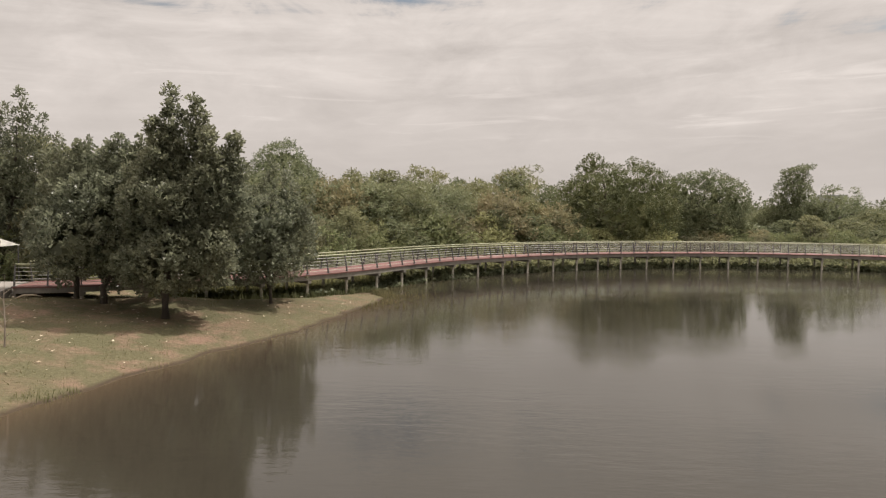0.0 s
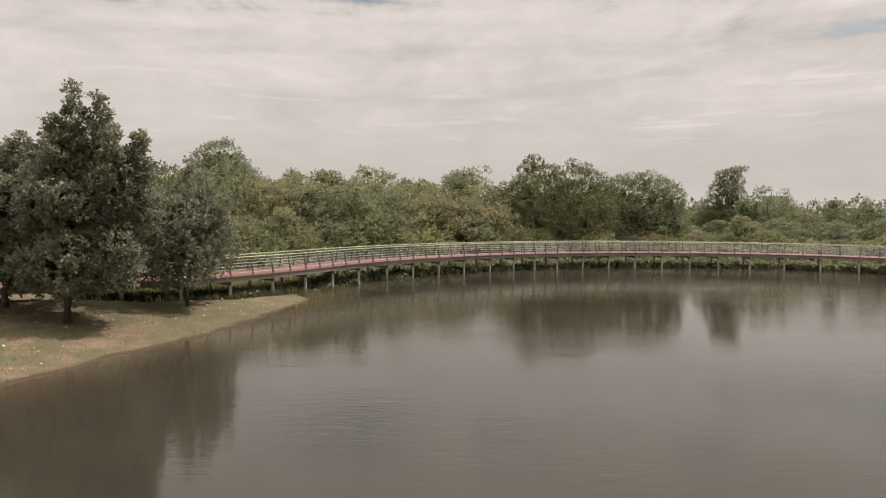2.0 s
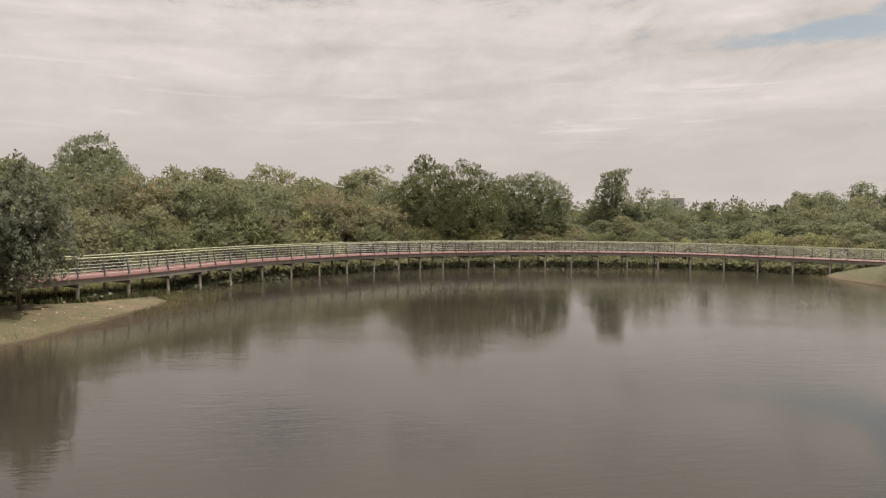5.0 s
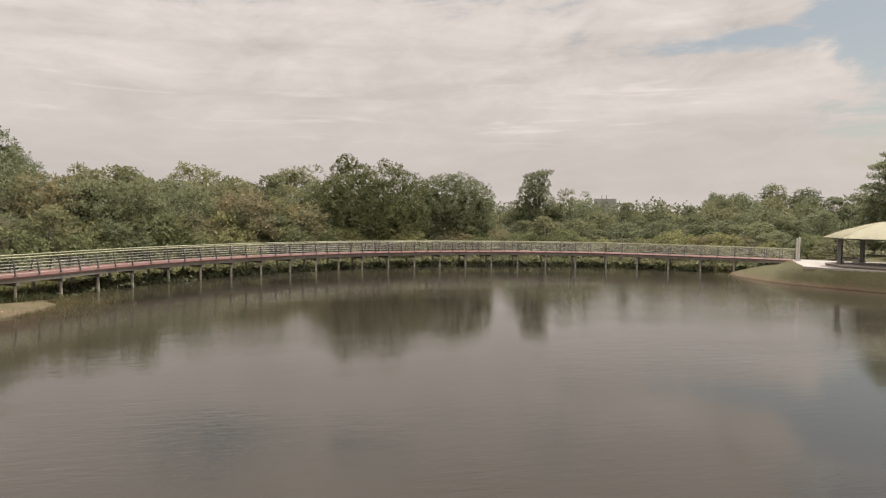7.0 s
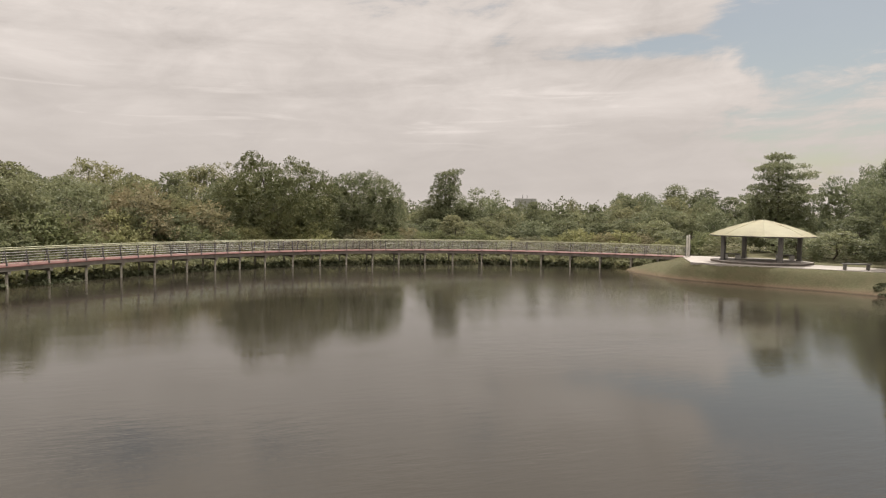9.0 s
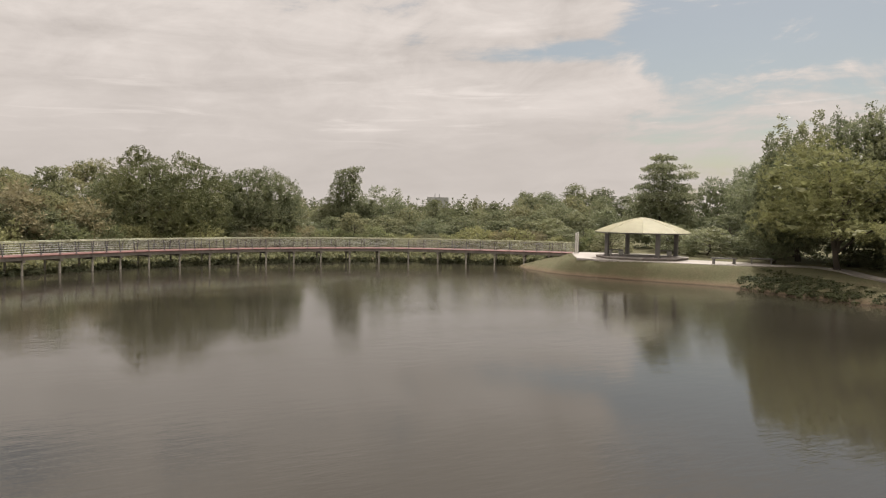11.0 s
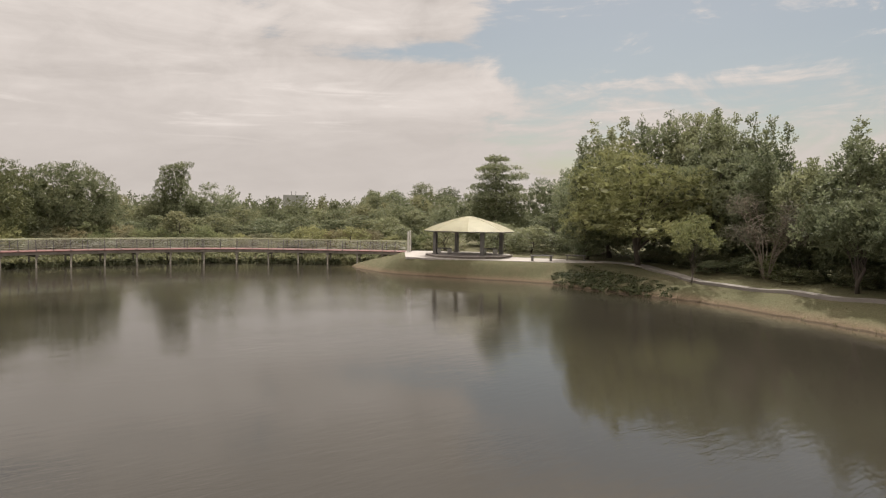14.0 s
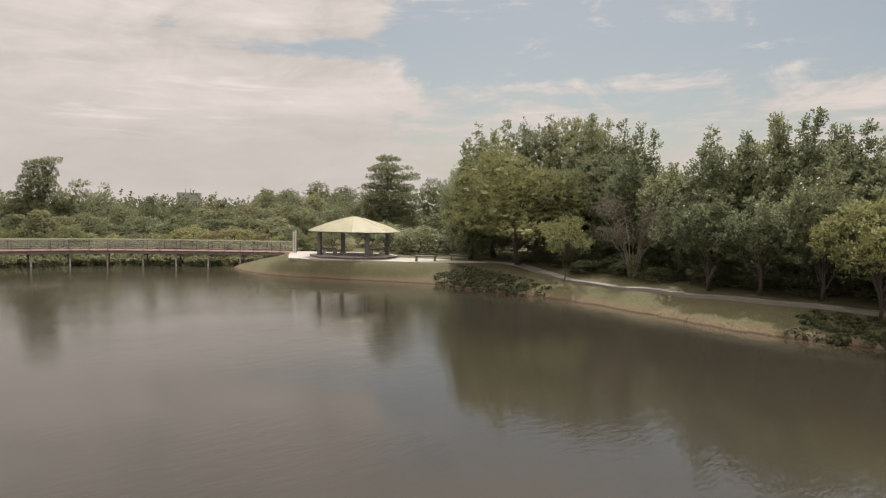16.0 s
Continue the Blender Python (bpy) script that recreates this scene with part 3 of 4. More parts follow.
def build_pavilion():
    pav = thing("pavilion", (PAV[0], PAV[1], 1.43), "open pavilion with cream domed roof on dark columns", "pavilion")
    view = math.atan2(43.6, 39.0)           # the axis along which the far column stands back
    r_col, r_eave, floor = 3.15, 4.06, 0.20
    for k in range(4):
        a = view + radians(21) + k * math.pi / 2
        m = bmesh.new()
        box(m, (0, 0, 1.22), (0.31, 0.31, 2.16), bevel=0.02)
        box(m, (0, 0, floor + 0.05), (0.44, 0.44, 0.1), bevel=0.02)
        c = part("column", m, M_COLUMN, pav)
        c.matrix_local = Matrix.Translation((r_col * math.cos(a), r_col * math.sin(a), 0)) @ Matrix.Rotation(a + math.pi / 4, 4, 'Z')
    # raised floor with a paler top; the plinth's dark colour holds the front shade
    foot = [(3.85 * math.cos(view + radians(43.5 + 45 * k)), 3.85 * math.sin(view + radians(43.5 + 45 * k))) for k in range(8)]
    part("plinth", slab(foot, -0.05, floor - 0.06), M_CONCRETE_DARK, pav, "concrete plinth, darkened for the shade at its front")
    part("floor_slab", slab([(x * 1.015, y * 1.015) for x, y in foot], floor - 0.06, floor), M_PAVE, pav, "pale floor slab")
    # domed roof of eight fields
    n, levels = 8, [(1.0, 2.26), (0.82, 2.60), (0.62, 2.90), (0.42, 3.16), (0.22, 3.39), (0.07, 3.52), (0.02, 3.54)]
    m = bmesh.new()
    rings = []
    for f, z in levels:
        ring = []
        for k in range(n):
            a = view + radians(21 + 22.5) + 2 * math.pi * k / n
            ring.append(m.verts.new((r_eave * f * math.cos(a), r_eave * f * math.sin(a), z)))
        rings.append(ring)
    for a, b in zip(rings, rings[1:]):
        for k in range(n):
            m.faces.new((a[k], a[(k + 1) % n], b[(k + 1) % n], b[k]))
    m.faces.new(rings[-1])
    geom = bmesh.ops.solidify(m, geom=m.faces[:], thickness=0.06)
    bmesh.ops.recalc_face_normals(m, faces=m.faces)
    roof = part("roof", m, M_ROOF, pav, "cream ribbed roof, faded")
    for k in range(n):
        a = view + radians(21 + 22.5) + 2 * math.pi * k / n
        m = bmesh.new()
        tube(m, [(r_eave * f * math.cos(a), r_eave * f * math.sin(a), z + 0.012) for f, z in levels], [0.018] * len(levels), 5)
        part("hip_cap", m, M_ROOF, roof)
    # sheet added below the roof, its dark colour giving the underside's shade
    m = bmesh.new()
    under = [[m.verts.new((0.96 * r_eave * f * math.cos(view + radians(43.5 + 45 * k)), 0.96 * r_eave * f * math.sin(view + radians(43.5 + 45 * k)), z - 0.09)) for k in range(n)] for f, z in levels]
    for a, b in zip(under, under[1:]):
        for k in range(n):
            m.faces.new((a[k], b[k], b[(k + 1) % n], a[(k + 1) % n]))
    part("shade_lining", m, M_COLUMN, roof, "dark sheet added for the roof's shaded underside")
    m = bmesh.new()
    ring = [(0.97 * r_eave * math.cos(view + radians(21 + 22.5) + 2 * math.pi * k / n), 0.97 * r_eave * math.sin(view + radians(21 + 22.5) + 2 * math.pi * k / n)) for k in range(n + 1)]
    tube(m, [(x, y, 2.25) for x, y in ring], [0.07] * (n + 1), 4)
    part("eave_beam", m, M_COLUMN, pav)
    for k in range(4):
        a = view + radians(21) + k * math.pi / 2
        m = bmesh.new()
        tube(m, [(r_col * math.cos(a), r_col * math.sin(a), 2.27), (0.1 * math.cos(a), 0.1 * math.sin(a), 3.36)], [0.07, 0.06], 5)
        part("rafter", m, M_COLUMN, pav)


build_pavilion()


def bench(x, y, rz, z=1.43, long=1.7, label="low dark bench on the paving", foot=None):
    b = thing("bench", (x, y, z), label, "bench", "benches by the pavilion", rz)
    m = bmesh.new()
    for k in range(3):
        box(m, (0, -0.16 + 0.16 * k, 0.44), (long, 0.15, 0.09), bevel=0.01)
    part("seat", m, M_COLUMN, b)
    for s in (-1, 1):
        m = bmesh.new()
        box(m, (s * (long / 2 - 0.15), 0, 0.205), (0.08 if foot is None else 0.36, 0.42, 0.40), bevel=0.01)
        part("leg", m, foot or M_COLUMN, b)
    return b


bench(53.3, 33.6, -28, long=1.9)
bench(50.7, 43.0, -35, 1.63, 1.3, label="low bench with dark seat on white stone blocks", foot=M_WHITE)
bench(54.2, 40.7, -35, 1.63, 1.3, label="low bench with dark seat on white stone blocks", foot=M_WHITE)
bench(56.4, 32.6, -50)

# gate post with two pale boards at the boardwalk's end
g = thing("gate_post", (50.9, 48.55, 1.42), "tall off-white twin-board post at the boardwalk end", "post")
for dx, h in ((-0.12, 2.0), (0.12, 2.08)):
    m = bmesh.new()
    box(m, (dx, 0, h / 2), (0.12, 0.12, h), bevel=0.01)
    part("board", m, M_WHITE, g)
m = bmesh.new()
box(m, (0.26, 0.05, 0.6), (0.08, 0.1, 1.2), bevel=0.01)
part("stub", m, M_STEEL, g)

# ---- trees ----


def leaves(name, clumps, count, size, mat, seed, narrow=0.5, up=0.6, shell=0.5, sides=4, loose=0.42):
    """A crown of single leaves on lumpy clumps (x, y, z, rx, ry, rz): thick at the clumps' skins, with gaps between."""
    rng = np.random.default_rng(seed)
    c = np.array(clumps, float)
    w = (c[:, 3] * c[:, 4] + c[:, 4] * c[:, 5] + c[:, 3] * c[:, 5])
    w = w ** 0.8
    pick = rng.choice(len(c), count, p=w / w.sum())
    d = rng.normal(size=(count, 3))
    d /= np.linalg.norm(d, axis=1)[:, None]
    lump = 1 + 0.22 * np.sin(d[:, 0] * 5 + pick) * np.sin(d[:, 1] * 6 + 2 * pick) + 0.14 * np.sin(d[:, 2] * 9 + pick)
    rad = (shell + (1 - shell) * rng.random(count) ** 0.6) * lump
    p = c[pick, :3] + d * c[pick, 3:6] * rad[:, None]
    nrm = d * 1.1 + rng.normal(size=(count, 3)) * loose + np.array([0, 0, up * 0.8])
    nrm /= np.linalg.norm(nrm, axis=1)[:, None]
    ax = np.cross(nrm, rng.normal(size=(count, 3)))
    ax /= np.linalg.norm(ax, axis=1)[:, None] + 1e-9
    ay = np.cross(nrm, ax)
    s = size * rng.uniform(0.55, 1.35, count)[:, None]
    bend = nrm * s * 0.12
    if sides == 4:
        v = np.stack([p - ax * s, p + ay * s * narrow + bend, p + ax * s, p - ay * s * narrow + bend], 1).reshape(-1, 3)
    else:
        v = np.stack([p - ax * s, p + (ax * 0.7 + ay * narrow * 1.1) * s, p + (ax * 0.7 - ay * narrow * 1.1) * s], 1).reshape(-1, 3)
    me = bpy.data.meshes.new(name)
    me.vertices.add(sides * count)
    me.vertices.foreach_set("co", v.ravel())
    me.loops.add(sides * count)
    me.loops.foreach_set("vertex_index", np.arange(sides * count))
    me.polygons.add(count)
    me.polygons.foreach_set("loop_start", np.arange(count) * sides)
    me.polygons.foreach_set("loop_total", np.full(count, sides))
    me.update()
    me.materials.append(mat)
    return me


def crown_of(name, clumps, count, size, mat, seed, narrow=0.42, up=0.45, shell=0.86, sprig=5, sides=3, long=1.7, core=0.5):
    """A crown of leafy sprigs on the outside of lumpy clumps (x, y, z, rx, ry, rz), over a rough inner mass.
    up: how far the sprigs turn skywards; sprig: leaves on each; long: a leaf's length in units of size."""
    rng = np.random.default_rng(seed)
    c = np.array(clumps, float)
    w = (c[:, 3] * c[:, 4] + c[:, 4] * c[:, 5] + c[:, 3] * c[:, 5]) ** 0.85
    # fewer, slightly larger leaves keep the whole light enough
    want, size = int(0.84 * count) // sprig, 1.07 * size
    kept_p, kept_d, have = [], [], 0
    while have < want:
        n = int(want * 1.6)
        pick = rng.choice(len(c), n, p=w / w.sum())
        d = rng.normal(size=(n, 3))
        d /= np.linalg.norm(d, axis=1)[:, None]
        lump = 1 + 0.16 * np.sin(d[:, 0] * 6 + pick) * np.sin(d[:, 1] * 7 + 2 * pick) + 0.10 * np.sin(d[:, 2] * 11 + pick)
        rad = (shell + (1.08 - shell) * rng.random(n)) * lump
        p = c[pick, :3] + d * c[pick, 3:6] * rad[:, None]
        deep = np.full(n, 9.0)
        for q in c:
            deep = np.minimum(deep, (((p - q[:3]) / q[3:6]) ** 2).sum(1))
        ok = (deep > 0.62) & (rng.random(n) < np.where(d[:, 2] > -0.35, 1.0, 0.5))
        kept_p.append(p[ok])
        kept_d.append(d[ok])
        have += int(ok.sum())
    p, d = np.concatenate(kept_p)[:want], np.concatenate(kept_d)[:want]
    n = len(p)
    s = d + rng.normal(size=(n, 3)) * 0.38 + np.array([0, 0, up])
    s /= np.linalg.norm(s, axis=1)[:, None]
    e1 = np.cross(s, rng.normal(size=(n, 3)))
    e1 /= np.linalg.norm(e1, axis=1)[:, None] + 1e-9
    e2 = np.cross(s, e1)
    reach = size * rng.uniform(1.6, 3.2, n)[:, None]
    quads = []
    for j in range(sprig):
        f = (j + 0.5) / sprig
        a = 2.4 * j + rng.random(n) * 0.9
        out_ = e1 * np.cos(a)[:, None] + e2 * np.sin(a)[:, None]
        axis = s * (0.35 + 0.75 * f) + out_ * (1.05 - 0.5 * f) + rng.normal(size=(n, 3)) * 0.18
        axis /= np.linalg.norm(axis, axis=1)[:, None]
        side = np.cross(axis, s + 0.35 * rng.normal(size=(n, 3)))
        side /= np.linalg.norm(side, axis=1)[:, None] + 1e-9
        ln = size * long * rng.uniform(0.7, 1.25, n)[:, None]
        b = p + s * reach * (f - 0.6)
        if sides == 4:
            m = b + axis * ln * 0.55
            quads.append(np.stack([b, m + side * ln * narrow * 0.5, b + axis * ln, m - side * ln * narrow * 0.5], 1))
        else:
            t = b + axis * ln * 0.85
            quads.append(np.stack([b, t + side * ln * narrow * 0.55, t - side * ln * narrow * 0.55], 1))
    v = np.concatenate(quads).reshape(-1, 3)
    nl = n * sprig
    # the inner mass: coarse leafage at all angles inside each clump
    nt_ = 12
    cc = np.repeat(c, nt_, axis=0)
    g = rng.normal(size=(len(cc), 3))
    g *= (core * rng.uniform(0.2, 1.0, len(cc)) / np.linalg.norm(g, axis=1))[:, None]
    ta = rng.normal(size=(len(cc), 3))
    ta /= np.linalg.norm(ta, axis=1)[:, None]
    tb = np.cross(ta, rng.normal(size=(len(cc), 3)))
    tb /= np.linalg.norm(tb, axis=1)[:, None]
    big = 0.26
    cv = np.stack([cc[:, :3] + (g + q) * cc[:, 3:6] for q in (ta * big, tb * big - ta * big * 0.5, -tb * big - ta * big * 0.5)], 1).reshape(-1, 3)
    ct = np.arange(len(cv)) + len(v)
    loops = np.concatenate([np.arange(sides * nl), ct])
    nc = len(cc)
    me = bpy.data.meshes.new(name)
    me.vertices.add(len(v) + len(cv))
    me.vertices.foreach_set("co", np.concatenate([v, cv]).ravel())
    me.loops.add(len(loops))
    me.loops.foreach_set("vertex_index", loops)
    me.polygons.add(nl + nc)
    me.polygons.foreach_set("loop_start", np.concatenate([np.arange(nl) * sides, nl * sides + 3 * np.arange(nc)]))
    me.polygons.foreach_set("loop_total", np.concatenate([np.full(nl, sides), np.full(nc, 3)]))
    me.update()
    me.materials.append(mat)
    return me


def wood(bm, base, top, r, rng, limbs, start=0.3, spread=1.0, crook=0.12):
    """A trunk with forked limbs."""
    base, top = Vector(base), Vector(top)
    n = 6
    pts = []
    for i in range(n + 1):
        f = i / n
        j = Vector((rng.normal() * crook, rng.normal() * crook, 0)) * (0 if i in (0,) else 1)
        pts.append(base.lerp(top, f) + j)
    tube(bm, pts, [r * (1.25 if i == 0 else 1.0) * (1 - 0.85 * i / n) + 0.012 for i in range(n + 1)], 7)
    for end in limbs:
        end = Vector(end)
        f = min(0.92, start + 0.6 * rng.random() * max(0.1, (end.z - base.z) / max(0.1, top.z - base.z)))
        i = f * n
        a = pts[int(i)].lerp(pts[min(n, int(i) + 1)], i - int(i))
        mid_ = a.lerp(end, 0.5) + Vector((rng.normal() * 0.15, rng.normal() * 0.15, 0.25 * spread))
        rr = r * 0.45 * (1 - 0.5 * f)
        tube(bm, [a, mid_, end], [rr, rr * 0.65, rr * 0.2 + 0.006], 5, cap=False)


def tree(at, label, clumps, count, size, mat, seed, trunk=None, r=0.14, category="tree", group="", name="tree", start=0.3, limbs=20, **crown):
    """A tree at a plan place; the clumps are in metres from its foot."""
    rng = np.random.default_rng(seed)
    t = thing(name, at, label, category, group)
    c = np.array(clumps)
    h = trunk or 0.84 * float(c[:, 2].max())
    top = (float(c[c[:, 2].argmax(), 0]) * 0.6, float(c[c[:, 2].argmax(), 1]) * 0.6, h)
    m = bmesh.new()
    ends = [tuple(q[:3]) for q in clumps if q[2] > 0.25 * h][:limbs]
    wood(m, (0, 0, -0.25), top, r, rng, ends, start)
    part("trunk", m, M_BARK, t, smooth=True)
    part("crown", crown_of("crown", clumps, count, size, mat, seed, **crown), None, t)
    return t


def spired(rng, w, h, low, spires, cx=0.0, body=0.80, root=0.55):
    """Clumps for a full, upright crown that ends in several leafy spires."""
    out = []
    for k in range(42):
        f = rng.random()
        z = low + (h * body - low) * f
        rad = w / 2 * 0.78 * (0.62 + 0.38 * math.sin(math.pi * min(1, 0.25 + f * 0.75))) * (1 - 0.25 * f * f) * math.sqrt(rng.random())
        a = rng.random() * 2 * math.pi
        q = w * rng.uniform(0.10, 0.21)
        out.append((cx + rad * math.cos(a), rad * math.sin(a), z, q, q, q * 1.1))
    for (sx, sy, top) in spires:
        z0 = h * root
        n = max(3, int((top - z0) / 0.5))
        for i in range(n):
            f = i / max(1, n - 1)
            q = (0.85 - 0.58 * f) * w / 5.6 * rng.uniform(0.8, 1.15)
            out.append((cx + sx * (0.7 + 0.3 * f) + rng.normal() * 0.14, sy + rng.normal() * 0.14, z0 + (top - z0 - q) * f, q, q, q * 1.2))
    return out


def rounded(rng, w, h, low, n=24, flat=0.75, full=3.4):
    """Clumps for a broad, uneven domed crown, with smaller tufts on its outside."""
    out = []
    for k in range(n + n // 2):
        a, e = rng.random() * 2 * math.pi, rng.random()
        small = k >= n
        q = w * (rng.uniform(0.05, 0.09) if small else rng.uniform(0.10, 0.19))
        rad = (w / 2 - q * 0.75) * math.sqrt(max(0.0, 1 - e ** full)) * (rng.uniform(0.85, 1.02) if small else 1 - 0.5 * rng.random() ** 2)
        z = low + q * flat * 0.6 + (h - low - q * flat * (1.0 if small else 1.7)) * e * (1.0 if not small else rng.uniform(0.9, 1.05))
        out.append((rad * math.cos(a), rad * math.sin(a), z, q, q, q * flat))
    return out


def layered(rng, w, h, low, tiers=5, taper=0.42, thin=(0.28, 0.5), sway=0.3):
    """Clumps for a tree with flat, spreading, uneven plates of foliage one above another."""
    out = []
    for i in range(tiers):
        f = i / (tiers - 1)
        rr = w / 2 * (1.0 - taper * f ** 2.5) * rng.uniform(0.88, 1.1)
        z = low + (h - low) * f
        ox, oy = rng.normal(size=2) * w * 0.05
        for k in range(11):
            a = (k + rng.random()) * 2 * math.pi / 11
            q = rr * rng.uniform(0.2, 0.36)
            d = (rr - q) * rng.uniform(0.3, 1.2)
            out.append((ox + d * math.cos(a), oy + d * math.sin(a), z + rng.normal() * sway, q, q, q * rng.uniform(*thin)))
        out.append((ox, oy, z - 0.2, rr * 0.55, rr * 0.55, 0.4))
    return out


def at_land(x, y):
    return (x, y, ground_at(x, y) - 0.02)


R = np.random.default_rng(11)
BANK = "trees on the grassy bank"
# the dark group on the near bank
BANKLEAF = dict(sprig=7, up=0.75, long=2.0, narrow=0.5)
SPIKY = dict(body=0.66, root=0.5)
tree(at_land(-11.75, 25.5), "tall dark-leaved tree with several leafy spires", spired(R, 5.0, 8.2, 1.9, [(0.0, 0, 9.0), (0.65, 0.3, 8.6), (1.25, 0.2, 8.1), (2.2, 0.2, 7.2), (-1.2, 0.3, 6.6), (1.6, -0.4, 7.3), (-0.4, -0.5, 7.6), (-1.7, 0.1, 6.0), (2.4, 0.4, 6.2), (-0.9, 0.4, 7.0)], 0.35, **SPIKY), 46000, 0.092, M_LEAF_DARK, 1, r=0.17, group=BANK, **BANKLEAF)
tree(at_land(-15.2, 27.3), "dark-leaved tree with uneven crown and thin trunk", spired(R, 6.4, 6.6, 2.1, [(0.2, 0, 6.9), (-1.4, 0.2, 6.9), (1.5, 0.1, 7.1), (0.9, -0.5, 6.4), (-0.6, 0.4, 6.5), (2.5, 0, 6.8), (-2.3, 0.2, 6.5)], 0.4, **SPIKY), 38000, 0.094, M_LEAF_DARK, 2, r=0.13, group=BANK, **BANKLEAF)
tree(at_land(-17.2, 28.6), "dark-leaved tree among the bank group", spired(R, 4.2, 6.2, 2.6, [(0.2, 0, 6.7), (-0.9, 0.2, 6.5), (1.1, 0, 6.4), (2.0, 0, 6.0)], **SPIKY), 22000, 0.095, M_LEAF_DARK, 3, group=BANK, **BANKLEAF)
tree(at_land(-25.0, 35.5), "tall dark-leaved tree beside the boardwalk end", spired(R, 5.4, 10.4, 2.0, [(0.8, 0, 10.6), (2.1, 0, 9.2), (-0.5, 0, 10.0), (2.8, 0, 8.2)], **SPIKY), 20000, 0.11, M_LEAF_DARK, 4, r=0.18, group=BANK, sprig=7, up=0.7)
tree(at_land(-9.2, 31.0), "slender young tree with open crown beside the boardwalk", spired(R, 5.4, 5.8, 1.8, [(0.2, 0, 6.7), (1.2, 0, 6.2), (-1.2, 0.1, 6.1), (2.1, 0, 5.2), (-2.2, 0.2, 5.4)], -0.25, body=0.74), 21000, 0.078, M_LEAF_DARK, 5, r=0.07, group=BANK, start=0.12, **BANKLEAF)

# ---- the wood behind the boardwalk ----
WOOD = "trees behind the boardwalk"


def kinds():
    """The clumps of each forest tree; one is built and then copied about."""
    made = []
    for k, (mat, w, h, low, n, cnt, size) in enumerate([
            (M_LEAF_MID, 6.0, 8.0, 0.3, 34, 4800, 0.15), (M_LEAF_MID, 5.0, 7.0, 0.2, 28, 4200, 0.145), (M_LEAF_DRY, 5.5, 5.2, 0.1, 34, 5200, 0.122),
            (M_LEAF_LIGHT, 4.5, 3.4, 0.0, 26, 4200, 0.135), (M_LEAF_LIGHT, 3.6, 2.6, 0.0, 18, 3600, 0.112), (M_LEAF_MID, 5.6, 9.0, 0.4, 36, 4400, 0.155),
            (M_LEAF_ROW, 5.5, 7.5, 0.2, 32, 4600, 0.15), (M_LEAF_MID, 6.5, 9.0, 5.2, 12, 2200, 0.14), (M_LEAF_MID, 5.2, 9.0, 0.3, 36, 6000, 0.15)]):
        made.append((mat, rounded(R, w, h, low, n, 0.85), cnt, size, h, w))
    return made


KINDS = kinds()
LABELS = ["leafy green tree in the dense wood", "rounded green tree in the dense wood", "brownish green scrub tree in the thicket",
          "pale green broad-leaved shrub beside the boardwalk", "low pale green shrub at the water", "slim upright green tree above the thicket",
          "dark green dense tree in the wood", "sparse open-crowned tree above the wood", "tall green tree with drooping foliage"]
PROTO = {}


def plant(kind, x, y, top, width=None, label=""):
    """A forest tree whose crown ends at the height top above the water."""
    mat, clumps, cnt, size, h, w = KINDS[kind]
    z = ground_at(x, y) - 0.05
    sz = (top - z) / h
    sw = (width / w) if width else min(1.5, max(0.75, sz)) * R.uniform(0.95, 1.3)
    if kind not in PROTO:
        ob = tree((x, y, z), LABELS[kind], clumps, cnt, size, mat, 40 + kind, r=0.13, group=WOOD, category="shrub" if kind in (3, 4) else "tree",
                  name="shrub" if kind in (3, 4) else "tree", trunk=h * 0.7, limbs=9, up=-0.9 if kind == 8 else 0.5, long=2.6 if kind == 8 else 1.8, narrow=0.26 if kind == 8 else 0.45)
        PROTO[kind] = ob
    else:
        ob = copy_thing(PROTO[kind], Matrix.LocRotScale((x, y, z), Euler((0, 0, R.random() * 6.28)), (sw, sw, sz)))
    if label:
        tagged(ob, label)
    return ob


def build_wood():
    n = len(WALK)
    low = lambda i: 1.0 if i < 0.60 * n else (0.74 if i > 0.68 * n else 0.87)
    for i in range(0, n - 2):
        p, q = WALK[i], WALK_N[i]
        x, y = p + q * R.uniform(6.8, 8.8)
        plant(int(R.choice([3, 4, 3, 2])), x, y, R.uniform(2.4, 3.9) * (0.8 + 0.2 * low(i)))
        if 3 < i < 34:
            x, y = p + q * R.uniform(7.6, 10.5)
            plant(int(R.choice([0, 3, 2, 1])), x, y, R.uniform(3.8, 5.4))
        x, y = p + q * R.uniform(9.5, 15)
        plant(int(R.choice([6, 0, 1, 2, 0])), x, y, (R.uniform(5.8, 8.2) if 8 < i < 0.45 * n else R.uniform(4.8, 6.8)) * low(i))
        x, y = p + q * R.uniform(17, 28)
        plant(int(R.choice([0, 1, 6, 5])), x, y, R.uniform(7.4, 9.3) * low(i))
        if i % 3 == 0:
            x, y = p + q * R.uniform(32, 62)
            plant(int(R.choice([0, 1, 6, 5])), x, y, R.uniform(8.4, 11.0) * low(i))


